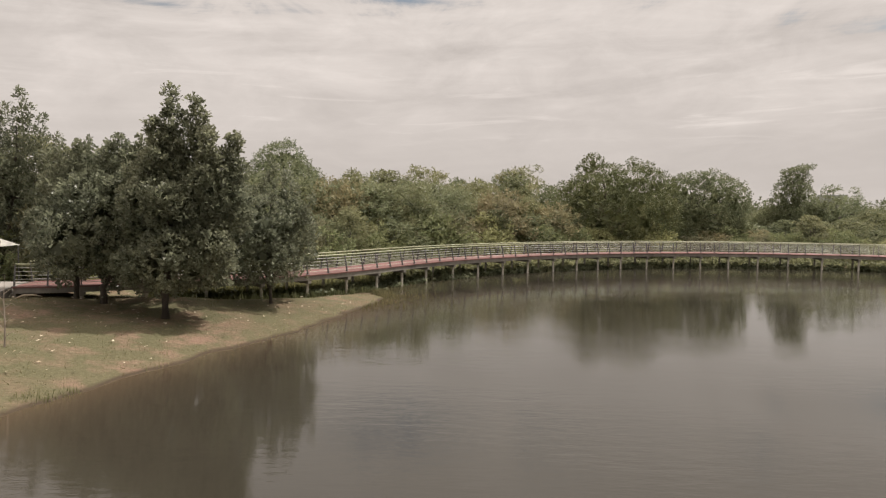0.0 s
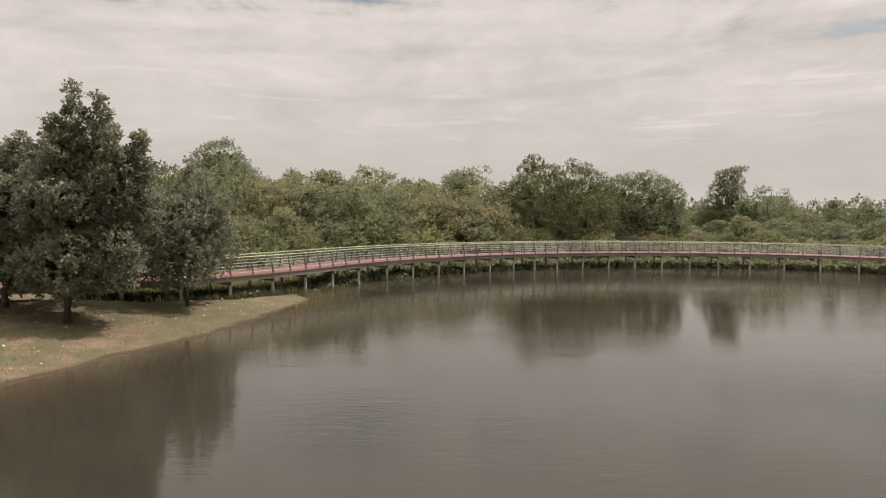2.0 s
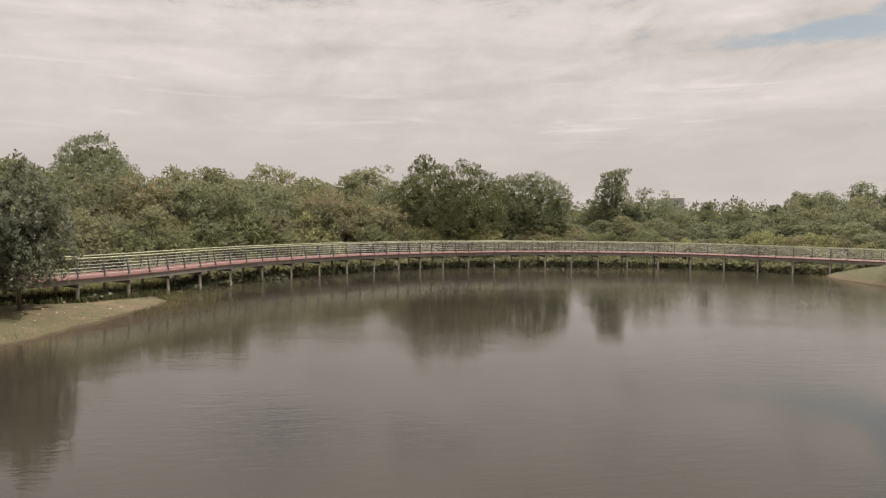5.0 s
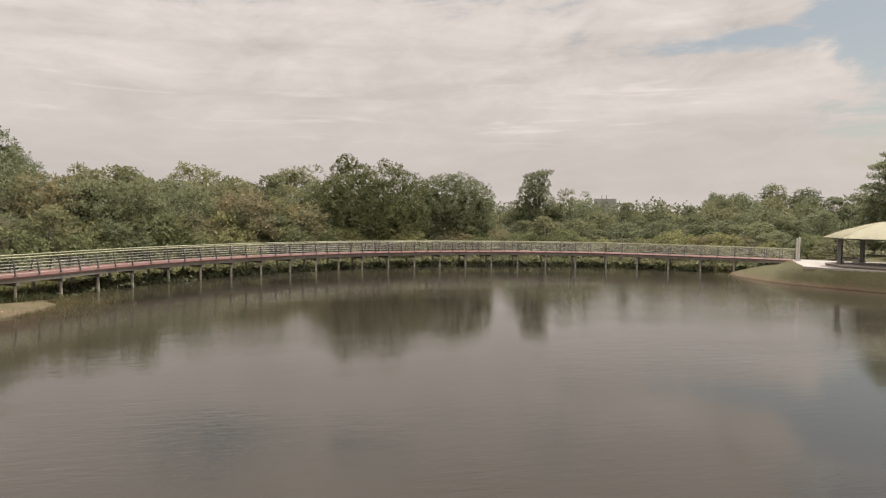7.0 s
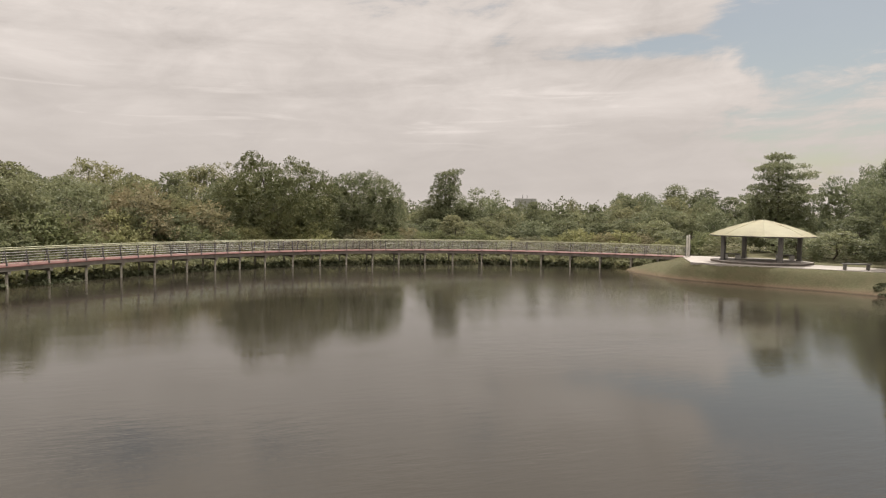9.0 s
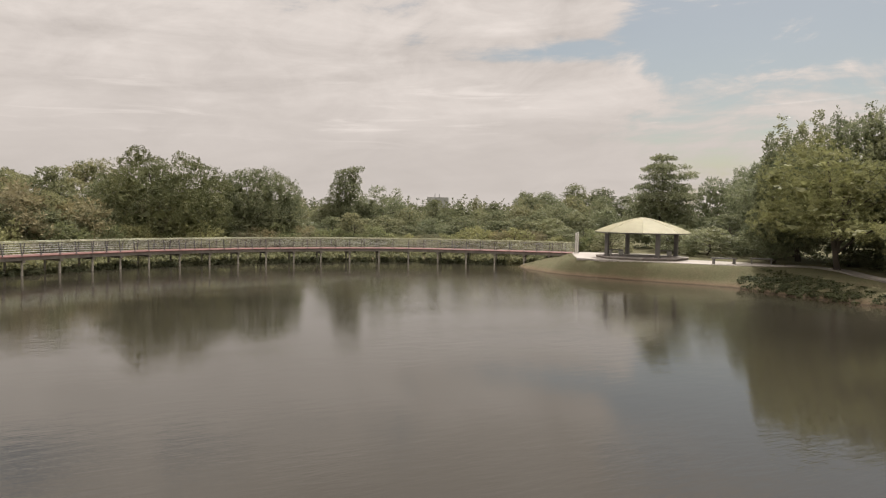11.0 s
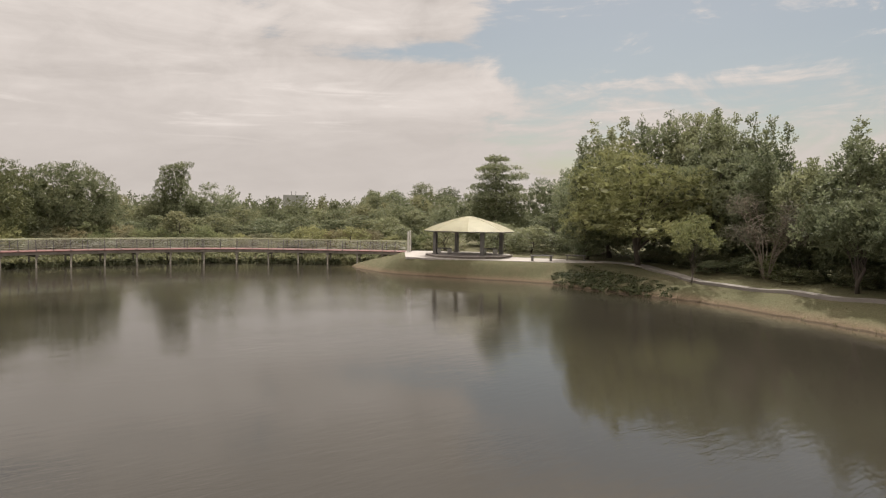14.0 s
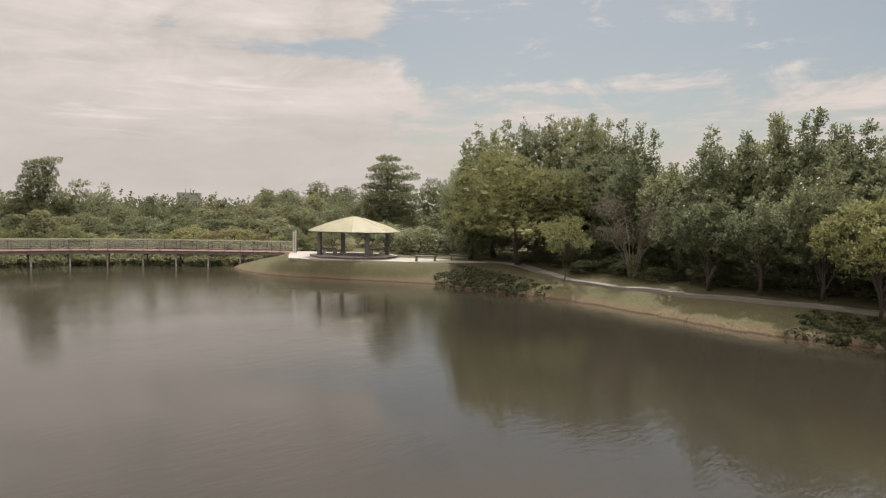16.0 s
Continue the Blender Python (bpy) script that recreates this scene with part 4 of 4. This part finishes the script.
build_wood()
for k, x, y, top in ((6, -24.6, 74.6, 9.4), (0, -16.3, 84.9, 8.9), (7, -14.3, 128, 13.9), (7, -8, 124, 13.5), (0, -2.3, 110, 10.4), (1, 2.1, 100, 9.0), (7, 11.1, 131, 14.2), (7, 8.2, 132, 13.2),
                     (0, 11.1, 90.8, 8.8), (1, 5.5, 88, 8.2), (0, -7, 95, 9.3), (6, -30, 70, 10.0), (0, -34, 58, 10.5), (6, -27, 50, 9.0), (1, -40, 60, 11.4), (8, 88.3, 111.5, 10.7), (8, 93.1, 110.3, 10.4),
                     (8, 97.2, 106.2, 12.1), (8, 99.5, 100.4, 11.1), (0, 95, 103, 9.4), (0, 84, 103, 9.4), (6, 90, 106, 9.8), (0, 101, 103, 10.0), (6, 106, 96, 10.4), (1, 79, 96, 8.2), (0, 91, 99, 9.0), (1, 103, 98, 9.2), (0, 86, 106, 9.2), (0, 81, 101.7, 8.2), (6, 92, 92, 9.2), (1, 78, 92, 7.0), (0, 84, 84, 7.6), (6, 75, 80, 6.6), (0, 66, 72, 5.8), (2, 60, 74, 4.6), (2, 58, 66, 4.2),
                     (1, 63, 62, 5.0), (6, 68, 64, 6.4), (2, -27, 37, 5.2), (3, -24.6, 35.0, 3.6), (3, -27.5, 33.5, 3.4), (3, 56, 60, 3.6), (3, 59, 56, 3.6)):
    plant(k, x, y, top)
# single large trees that stand out
tree(at_land(16.4, 73.0), "large dome-shaped dark green tree hung with creepers", rounded(R, 13.8, 10.3, 0.2, 70, 0.95, 6.0), 58000, 0.122, M_LEAF_DOME, 71, r=0.35, group=WOOD, up=0.3)
tree(at_land(26.4, 74.5), "broad green tree beside the large dome-shaped tree", rounded(R, 9.6, 9.0, 0.2, 54, 0.95, 5.0), 26000, 0.125, M_LEAF_MID, 72, r=0.25, group=WOOD)
tree(at_land(-19.6, 70.0), "tall broad dark green tree behind the boardwalk", rounded(R, 10.5, 11.4, 0.6, 50, 0.95, 4.0), 28000, 0.13, M_LEAF_ROW, 73, r=0.3, group=WOOD)
TOWER = [(0.5 * k - 0.6, 0.3 * R.normal(), 8.75 + 0.13 * k, 0.75, 0.8, 0.24) for k in range(6)]
for z in np.linspace(3.4, 8.5, 34):
    a, d = R.random() * 6.28, (0.75 + 0.42 * (8.6 - z)) * math.sqrt(R.random())
    q = R.uniform(0.6, 1.0) + 0.05 * (8.6 - z)
    TOWER.append((d * math.cos(a) + 0.2, d * math.sin(a), float(z), q, q, q * 0.9))
tree(at_land(38.4, 79.6), "creeper-clad flat-topped tree rising over the thicket", TOWER + rounded(R, 7.6, 5.4, 0.2, 24), 24000, 0.115, M_LEAF_MID, 74, r=0.25, group=WOOD)
tree(at_land(43.6, 80.0), "rounded dark green tree in the thicket", rounded(R, 7.6, 7.0, 0.2, 40, 0.9, 5.0), 16000, 0.12, M_LEAF_ROW, 75, r=0.2, group=WOOD)

# ---- the east bank: tall row, yellow-green tree, bare bush ----
ROW = "trees along the east bank"
for k, (x, y, h, w) in enumerate([(58.6, 33.2, 10.4, 4.0), (61.6, 33.0, 12.4, 5.2), (65.0, 31.0, 13.0, 6.4), (66.0, 27.6, 13.3, 6.6), (64.0, 24.2, 12.2, 6.0), (63.0, 20.6, 11.3, 5.2), (59.6, 18.0, 9.0, 5.0),
                                  (58.4, 14.6, 7.8, 5.0), (57.0, 11.6, 9.3, 4.8), (57.6, 8.4, 10.1, 4.8), (56.6, 5.4, 10.0, 4.8), (57.2, 2.2, 9.6, 5.0), (56.6, -1.4, 9.4, 5.4), (57, -6, 9.4, 5.6),
                                  (62, 6.5, 9.6, 5.6), (62.5, 0.5, 9.4, 5.6)]):
    tree(at_land(x, y), "tall dark-leaved tree with spired crown in the bank row", spired(R, w + 0.4, h * 0.90, 0.8, [(R.normal() * w / 4.0, R.normal() * 0.9, h * R.uniform(0.9, 1.02)) for _ in range(4)]) + rounded(R, w + 1.4, h * (0.96 if k in (2, 3, 4) else R.uniform(0.80, 0.88)), 1.6, 34 if k in (2, 3, 4) else 26, 1.1, 5.0),
         22500, 0.125, M_LEAF_ROW, 100 + k, r=0.2, group=ROW, sprig=7, up=0.7, long=1.9)
tree(at_land(56.6, 26.6), "spreading yellow-green tree with fine foliage", [(x + 1.8, y - 1.0, z, a, b, c) for x, y, z, a, b, c in rounded(R, 8.6, 8.2, 3.0, 44, 0.6)] + [(x - 1.6, y + 0.8, z, a, b, c) for x, y, z, a, b, c in rounded(R, 8.2, 9.4, 3.2, 44, 0.65)] + layered(R, 12.6, 6.4, 2.8, 5), 54000, 0.082, M_LEAF_YELLOW, 130, r=0.2, group=ROW, start=0.12, up=0.2, narrow=0.32, sprig=6, core=0.5)
tree(at_land(60.6, 22.6), "broad olive-green tree beside the yellow-green one", rounded(R, 9.0, 9.0, 0.8, 50, 0.7), 26000, 0.12, M_LEAF_MID, 132, r=0.2, group=ROW, start=0.12)
tree(at_land(52.6, 19.9), "small pale green sapling beside the footpath", [(-0.9, 0, 3.0, 0.75, 0.7, 0.5), (0.8, 0.3, 3.5, 0.85, 0.75, 0.5), (0.1, -0.2, 4.1, 0.6, 0.6, 0.5), (1.3, -0.5, 2.5, 0.55, 0.5, 0.4), (-0.3, 0.6, 2.3, 0.5, 0.5, 0.4), (-1.2, 0.2, 3.9, 0.4, 0.4, 0.3), (0.2, 1.0, 3.2, 0.6, 0.6, 0.45), (0.3, -1.1, 2.9, 0.6, 0.6, 0.45)], 2800, 0.10, M_LEAF_YELLOW, 131, r=0.05, group=ROW, start=0.15, core=0.2, up=0.2)
for k in range(26):
    f = k / 25
    x, y = PATH_LINE[int(2 + f * 38)]
    plant(6, x + (R.uniform(2.4, 3.4) if k % 2 else R.uniform(4.2, 5.6)), y + R.uniform(-0.5, 0.5), R.uniform(2.2, 2.9) if k % 2 else R.uniform(2.8, 4.2), 3.0 if k % 2 else 3.8, "dense dark undergrowth shrub behind the footpath")
for k, (x, y, h, w) in enumerate([(59.6, 40.5, 4.3, 5), (62, 36.5, 4.6, 5), (60.5, 45, 4.0, 5), (57.0, 50.5, 3.6, 4.5), (62.5, 48, 4.6, 5), (64, 42, 5.4, 6), (66, 37, 6.0, 6)]):
    plant(1 if k % 2 else 6, x, y, h, w, "dense green hedge shrub behind the pavilion")
for k, (x, y, h, w) in enumerate([(70.2, 56.6, 10.9, 9.4), (75.4, 51.5, 9.6, 9.0), (74.0, 46.5, 9.6, 9.0), (70.0, 42.6, 9.4, 8.5), (67.5, 37.5, 10.4, 8.0)]):
    tree(at_land(x, y), "dark tree with spreading tiers behind the pavilion", (layered(R, w * 0.92, h, 0.46 * h, 6, 0.6, (0.2, 0.34), 0.14) + spired(R, w * 0.62, h * 0.9, 1.0, [], body=0.62) + rounded(R, w * 0.9, h * 0.62, 0.3, 30, 0.8, 4.5) if k == 0 else rounded(R, w * 0.9, h * 0.97, 0.3, 44, 0.9)), 42000 if k == 0 else 18000, 0.125, M_LEAF_ROW, 140 + k, r=0.22, group=ROW, core=0.6)


# smaller trees that lean out over the footpath
for k, (i, off, h, w) in enumerate([(22, 1.3, 5.6, 4.6), (25, 1.0, 5.0, 4.2), (28, 1.3, 6.4, 5.0), (31, 1.0, 5.2, 4.4), (34, 1.3, 6.2, 5.0), (37, 1.1, 5.4, 4.8)]):
    x, y = PATH_LINE[i]
    tree(at_land(x + off, y), "low-branched green tree leaning over the footpath", spired(R, w, h, 2.9, [(R.normal() * 1.2, R.normal(), h * R.uniform(0.95, 1.15)) for _ in range(4)], body=0.72), 11000, 0.10, M_LEAF_ROW, 160 + k, r=0.11, group=ROW, start=0.1, sprig=7, up=0.6, long=1.9)
for k in range(9):
    plant(6, R.uniform(67, 74), -8 + 4.6 * k, R.uniform(8.5, 11.0), 6.5, "dark green tree standing behind the bank row")


def bare_bush(x, y):
    rng = np.random.default_rng(77)
    t = thing("bush", at_land(x, y), "half-bare grey-brown bush with fanned branches", "bush", ROW)
    stems = bmesh.new()
    clumps = []
    for k in range(16):
        a = rng.random() * 6.28
        out_ = rng.uniform(0.9, 2.9)
        top = Vector((out_ * math.cos(a), out_ * math.sin(a), rng.uniform(3.0, 5.2)))
        midp = Vector((0.35 * top.x, 0.35 * top.y, top.z * 0.5))
        tube(stems, [(0.12 * math.cos(a), 0.12 * math.sin(a), -0.1), midp, top], [0.042, 0.028, 0.01], 5, cap=False)
        for j in range(26):
            f = rng.uniform(0.35, 1.0)
            s = midp.lerp(top, f)
            e = s + Vector((rng.normal() * 0.45, rng.normal() * 0.45, rng.uniform(0.15, 0.7)))
            tube(stems, [s, s.lerp(e, 0.5) + Vector((0, 0, 0.06)), e], [0.014, 0.011, 0.006], 3, cap=False)
        clumps.append((top.x, top.y, top.z - 0.3, 0.8, 0.8, 0.7))
    part("branch_frame", stems, M_TWIG, t)
    part("foliage", leaves("foliage", clumps, 4200, 0.07, M_LEAF_BARE, 78), None, t, "sparse dry leaves")
    part("shoot", leaves("shoot", [(0.3, -0.2, 0.7, 0.55, 0.5, 0.8)], 600, 0.09, M_LEAF_YELLOW, 79), None, t, "bright green shoots at the foot")


bare_bush(55.2, 16.3)
tree(at_land(48.9, 1.2), "slender yellow-green tree between footpath and water", rounded(R, 5.4, 5.6, 2.4, 26, 0.7), 10000, 0.10, M_LEAF_YELLOW, 190, r=0.09, group=ROW, start=0.15)

# ---- distance ----
def far_woods():
    rng = np.random.default_rng(5)
    cl = []
    for k in range(800):
        a = rng.uniform(-1.1, 1.9)
        d = 95 + 380 * rng.random() ** 1.2
        x, y = d * math.sin(a) + 10, d * math.cos(a)
        h = rng.uniform(4.6, 6.8) + 0.0155 * d
        w = rng.uniform(2.2, 4.2) * (1 + d / 400)
        cl.append((x, y, h * 0.45, w, w, h * 0.5))
    me = crown_of("far_wood", cl, 150000, 0.30, M_FAR, 9, narrow=0.7, shell=0.8, core=0.7)
    ob = part("far_wood", me, None, None)
    tagged(ob, "hazy green woodland in the distance", "woodland", kind="stuff")


far_woods()
b = thing("far_building", (261.5, 485, 0), "distant grey teal building with roof masts", "building")
m = bmesh.new()
box(m, (0, 0, 9.7), (17, 12, 19.4), rz=radians(-32))
part("wall", m, M_TEAL, b)
for dx in (-3, 1):
    m = bmesh.new()
    tube(m, [(dx, 0, 19), (dx, 0, 22.5)], [0.25, 0.2], 5)
    part("mast", m, M_STEEL, b)


# ---- grass, reeds, fallen leaves, water plants ----


def blades(name, spots, low, high, wide, mat, seed, lean=0.35, label="", category="grass"):
    """Many single blades of grass, as one joined thing; each is a thin bent triangle pair."""
    rng = np.random.default_rng(seed)
    n = len(spots)
    p = np.array(spots, float)
    h = rng.uniform(low, high, n)
    a = rng.random(n) * 2 * np.pi
    d = np.stack([np.cos(a), np.sin(a), 0 * a], 1)
    side = np.stack([-np.sin(a), np.cos(a), 0 * a], 1) * (wide * rng.uniform(0.6, 1.3, n))[:, None]
    up = np.array([0, 0, 1.0])
    m = p + up * (h * 0.55)[:, None] + d * (h * lean * 0.25)[:, None]
    t = p + up * h[:, None] * 0.98 + d * (h * lean)[:, None]
    v = np.stack([p - side, p + side, m + side * 0.7, m - side * 0.7, t], 1).reshape(-1, 3)
    f = []
    for i in range(n):
        k = 5 * i
        f += [(k, k + 1, k + 2, k + 3), (k + 3, k + 2, k + 4)]
    ob = part(name, mesh_of(name, v, f), mat, None)
    return tagged(ob, label, category, kind="stuff")


def scatter(n, x0, x1, y0, y1, seed, want):
    rng = np.random.default_rng(seed)
    x, y = rng.uniform(x0, x1, n), rng.uniform(y0, y1, n)
    z = land(x, y)
    k = want(x, y, z, rng)
    return np.stack([x, y, z - 0.02], 1)[k]


def clear(x, y):
    return ~inside(PAVE, x, y) & (away(PATH_LINE, x, y) > 0.85)


def patchy(x, y):
    return 0.5 + 0.5 * np.sin(x * 1.1 + 2 * np.sin(y * 0.7)) * np.sin(y * 0.9 + 1.7 * np.sin(x * 0.5))


blades("grass", scatter(42000, -24, -4, 12, 40, 21, lambda x, y, z, r: (z > 0.03) & (r.random(len(x)) < 0.25 + 0.6 * patchy(x, y))), 0.03, 0.08, 0.011, M_GRASS_DRY, 22,
       label="short worn grass on the near bank")
blades("grass", scatter(50000, 44, 56, -2, 54, 23, lambda x, y, z, r: (z > 0.03) & clear(x, y) & (r.random(len(x)) < 0.4 + 0.6 * patchy(x, y))), 0.03, 0.07, 0.013, M_GRASS_GREEN, 24,
       label="short green grass on the sloping east bank")
# taller fringe where the banks meet the water
blades("grass", scatter(90000, -12.5, -3.6, 11, 37, 25, lambda x, y, z, r: (z > -0.2) & (z < 0.16) & (r.random(len(x)) < patchy(x * 2, y * 2) ** 2 * (0.75 * (y < 17.2) + 0.02))), 0.08, 0.26, 0.010, M_GRASSBLADE, 26,
       label="tufts of long grass at the water's edge")
blades("grass", scatter(60000, 44, 52, -2, 53, 27, lambda x, y, z, r: (z > -0.1) & (z < 0.14) & (r.random(len(x)) < patchy(x * 2, y * 2) * 0.3)), 0.05, 0.18, 0.014, M_GRASSBLADE, 28,
       label="ragged grass fringe at the east waterline")


def along_walk(n, lo, hi, i0, i1, seed, zmin=-0.35, zmax=9.0):
    rng = np.random.default_rng(seed)
    t = rng.uniform(i0, i1, n)
    i = t.astype(int)
    f = (t - i)[:, None]
    p = WALK[i] * (1 - f) + WALK[np.minimum(i + 1, len(WALK) - 1)] * f + WALK_N[i] * rng.uniform(lo, hi, n)[:, None]
    z = land(p[:, 0], p[:, 1])
    k = (z > zmin) & (z < zmax)
    return np.stack([p[:, 0], p[:, 1], np.maximum(z, -0.3) - 0.03], 1)[k]


blades("reeds", along_walk(36000, -0.1, 6.5, 4, 26, 31, zmax=0.5), 0.15, 0.55, 0.022, M_GRASSBLADE, 32, 0.5, "tall reeds and grass under the boardwalk", "reeds")
blades("reeds", along_walk(15000, 2.5, 6.2, 4, 30, 63), 0.4, 0.95, 0.022, M_GRASSBLADE, 64, 0.4, "tall marsh grass behind the boardwalk", "reeds")
blades("reeds", along_walk(30000, 1.6, 7.2, 22, len(WALK) - 3, 33), 0.25, 0.85, 0.026, M_MARSH, 34, 0.4, "marsh grass along the far bank", "reeds")


def shallow_weeds(n, seed):
    rng = np.random.default_rng(seed)
    x, y = rng.uniform(-7.5, 1.5, n), rng.uniform(33.0, 48.0, n)
    d = away(SHORE, x, y)
    k = inside(SHORE, x, y) & (rng.random(n) < np.exp(-d / 1.0) * patchy(x * 1.4, y * 1.4))
    return np.stack([x, y, 0 * x - 0.08], 1)[k]


blades("weeds", shallow_weeds(60000, 61), 0.12, 0.38, 0.016, M_GRASS_DRY, 62, 0.6, "dry brown weeds standing in the shallows", "weeds")


def broad_plants(name, spots, size, mat, seed, label, lift=(0.05, 0.55), category="plants", thick=0.22, each=14):
    rng = np.random.default_rng(seed)
    cl = [(x, y, max(z, 0.0) + rng.uniform(*lift), 0.35, 0.35, thick) for x, y, z in spots]
    ob = part(name, leaves(name, cl, len(cl) * each, size, mat, seed, narrow=0.75, up=1.2), None, None)
    return tagged(ob, label, category, kind="stuff")


def in_tufts(spots, share):
    """Thin spots out into patches."""
    x, y = spots[:, 0], spots[:, 1]
    rng = np.random.default_rng(len(spots))
    return spots[rng.random(len(spots)) < share + (1 - share) * patchy(x * 1.3, y * 1.3) ** 1.5]


# low marsh plants standing in the water between the piles
blades("reeds", in_tufts(along_walk(15000, 0.25, 2.0, 10, len(WALK) - 6, 71, -3.0), 0.2), 0.32, 0.75, 0.022, M_MARSH_PALE, 72, 0.5, "marsh grass standing in the water between the piles", "reeds")
broad_plants("water_plants", in_tufts(along_walk(1200, 0.3, 1.8, 10, len(WALK) - 6, 73, -3.0), 0.2), 0.11, M_MARSH_PALE, 74, "pale broad-leaved plants between the piles", (0.02, 0.34), thick=0.18)
broad_plants("water_plants", along_walk(1700, 1.2, 5.6, 16, len(WALK) - 3, 35, -0.7), 0.12, M_MARSH, 36, "broad-leaved water plants under the boardwalk")
broad_plants("groundcover", scatter(1500, 48, 54.5, 19, 31, 37, lambda x, y, z, r: (z > 0.05) & clear(x, y) & (x < 50.0 + 0.32 * (y - 18) + r.normal(size=len(x)) * 0.5) & (y < 30.2 + r.normal(size=len(x)) * 0.8) & (y > 20 + r.random(len(x)) * 2) & (r.random(len(x)) < 0.25 + 0.75 * patchy(x * 1.7, y * 1.7))), 0.075, M_LEAF_COVER, 38,
             "dark trailing groundcover on the bank slope, tree shade in its colour", (0.0, 0.07), thick=0.1, each=30)
broad_plants("groundcover", scatter(900, 44.5, 50, -4, 4.6, 39, lambda x, y, z, r: (z > 0.05) & clear(x, y) & (y < 4.6 - r.random(len(x)) * 2) & (r.random(len(x)) < 0.25 + 0.75 * patchy(x * 1.7, y * 1.7))), 0.075, M_LEAF_COVER, 40,
             "dark groundcover by the east waterline, tree shade in its colour", (0.0, 0.07), thick=0.1, each=30)


def fallen_leaves():
    rng = np.random.default_rng(51)
    s = scatter(1500, -22, -5, 13, 36, 52, lambda x, y, z, r: (z > 0.1) & (r.random(len(x)) < 0.18 + 0.5 * patchy(x + 2, y)))
    n = len(s)
    a = rng.random(n) * 6.28
    r = rng.uniform(0.035, 0.075, n)
    ax = np.stack([np.cos(a), np.sin(a), rng.uniform(-0.4, 0.4, n)], 1) * r[:, None]
    ay = np.stack([-np.sin(a), np.cos(a), rng.uniform(-0.4, 0.4, n)], 1) * (r * 0.6)[:, None]
    c = s + np.array([0, 0, 0.09])
    v = np.stack([c - ax, c + ay, c + ax, c - ay], 1).reshape(-1, 3)
    ob = part("fallen_leaves", mesh_of("fallen_leaves", v, [(4 * i, 4 * i + 1, 4 * i + 2, 4 * i + 3) for i in range(n)]), M_LITTER, None)
    tagged(ob, "pale dry leaves fallen on the bank", "leaves", kind="stuff")


fallen_leaves()

# ---- the boardwalk's west end ----
m = slab([(-20.8, 27.2), (-19.6, 27.2), (-20.1, 28.4), (-20.9, 31.0), (-27, 30.5), (-27, 26)], 0.6, 1.36)
tagged(part("landing", m, M_FOOTPATH, None), "worn concrete landing at the boardwalk's west end", "landing", kind="structure")
b = thing("planter_box", (-20.75, 28.2, 1.36), "grey stone bollard box on the landing", "bollard")
m = bmesh.new()
box(m, (0, 0, 0.42), (0.5, 0.5, 0.84), bevel=0.04)
part("body", m, M_CONCRETE, b)
m = bmesh.new()
box(m, (0, 0, 0.9), (0.6, 0.6, 0.12), bevel=0.04)
part("cap", m, M_CONCRETE_DARK, b)
b = thing("canopy", (-23.7, 31.9, 0.85), "white peaked canopy behind the boardwalk", "canopy")
m = bmesh.new()
apex = m.verts.new((0, 0, 2.75))
ring = [m.verts.new((1.5 * math.cos(a), 1.5 * math.sin(a), 2.15)) for a in (radians(45 + 90 * k) for k in range(4))]
for k in range(4):
    m.faces.new((ring[k], ring[(k + 1) % 4], apex))
bmesh.ops.solidify(m, geom=m.faces[:], thickness=0.03)
part("cover", m, M_WHITE, b, "white fabric cover")
for k in range(4):
    a = radians(45 + 90 * k)
    m = bmesh.new()
    tube(m, [(1.4 * math.cos(a), 1.4 * math.sin(a), 0), (1.4 * math.cos(a), 1.4 * math.sin(a), 2.2)], [0.035, 0.035], 6)
    part("leg", m, M_STEEL, b)
b = thing("dead_sapling", at_land(-13.9, 19.4), "thin dry sapling with bent twigs on the bank", "sapling")
m = bmesh.new()
tube(m, [(0, 0, -0.1), (0.04, 0, 0.7), (-0.02, 0.05, 1.4), (0.05, 0.02, 2.2)], [0.03, 0.025, 0.02, 0.01], 5)
for k in range(7):
    z = 0.3 + 0.22 * k
    tube(m, [(0.02, 0, z), (0.18 * (-1) ** k, 0.08, z + 0.16), (0.3 * (-1) ** k, 0.1, z + 0.1)], [0.012, 0.009, 0.004], 4, cap=False)
part("stem", m, M_TWIG, b)
b = thing("branch", (-19.0, 28.0, ground_at(-19.0, 28.0) + 0.03), "pale dry fallen branch on the grass", "branch", rz=10)
m = bmesh.new()
tube(m, [(-0.5, 0, 0.03), (-0.2, 0.04, 0.16), (0.2, 0, 0.2), (0.6, 0.06, 0.12)], [0.03, 0.05, 0.045, 0.02], 6)
tube(m, [(0.0, 0.02, 0.18), (-0.05, 0.1, 0.02)], [0.035, 0.02], 5)
part("stem", m, M_LITTER, b, smooth=True)
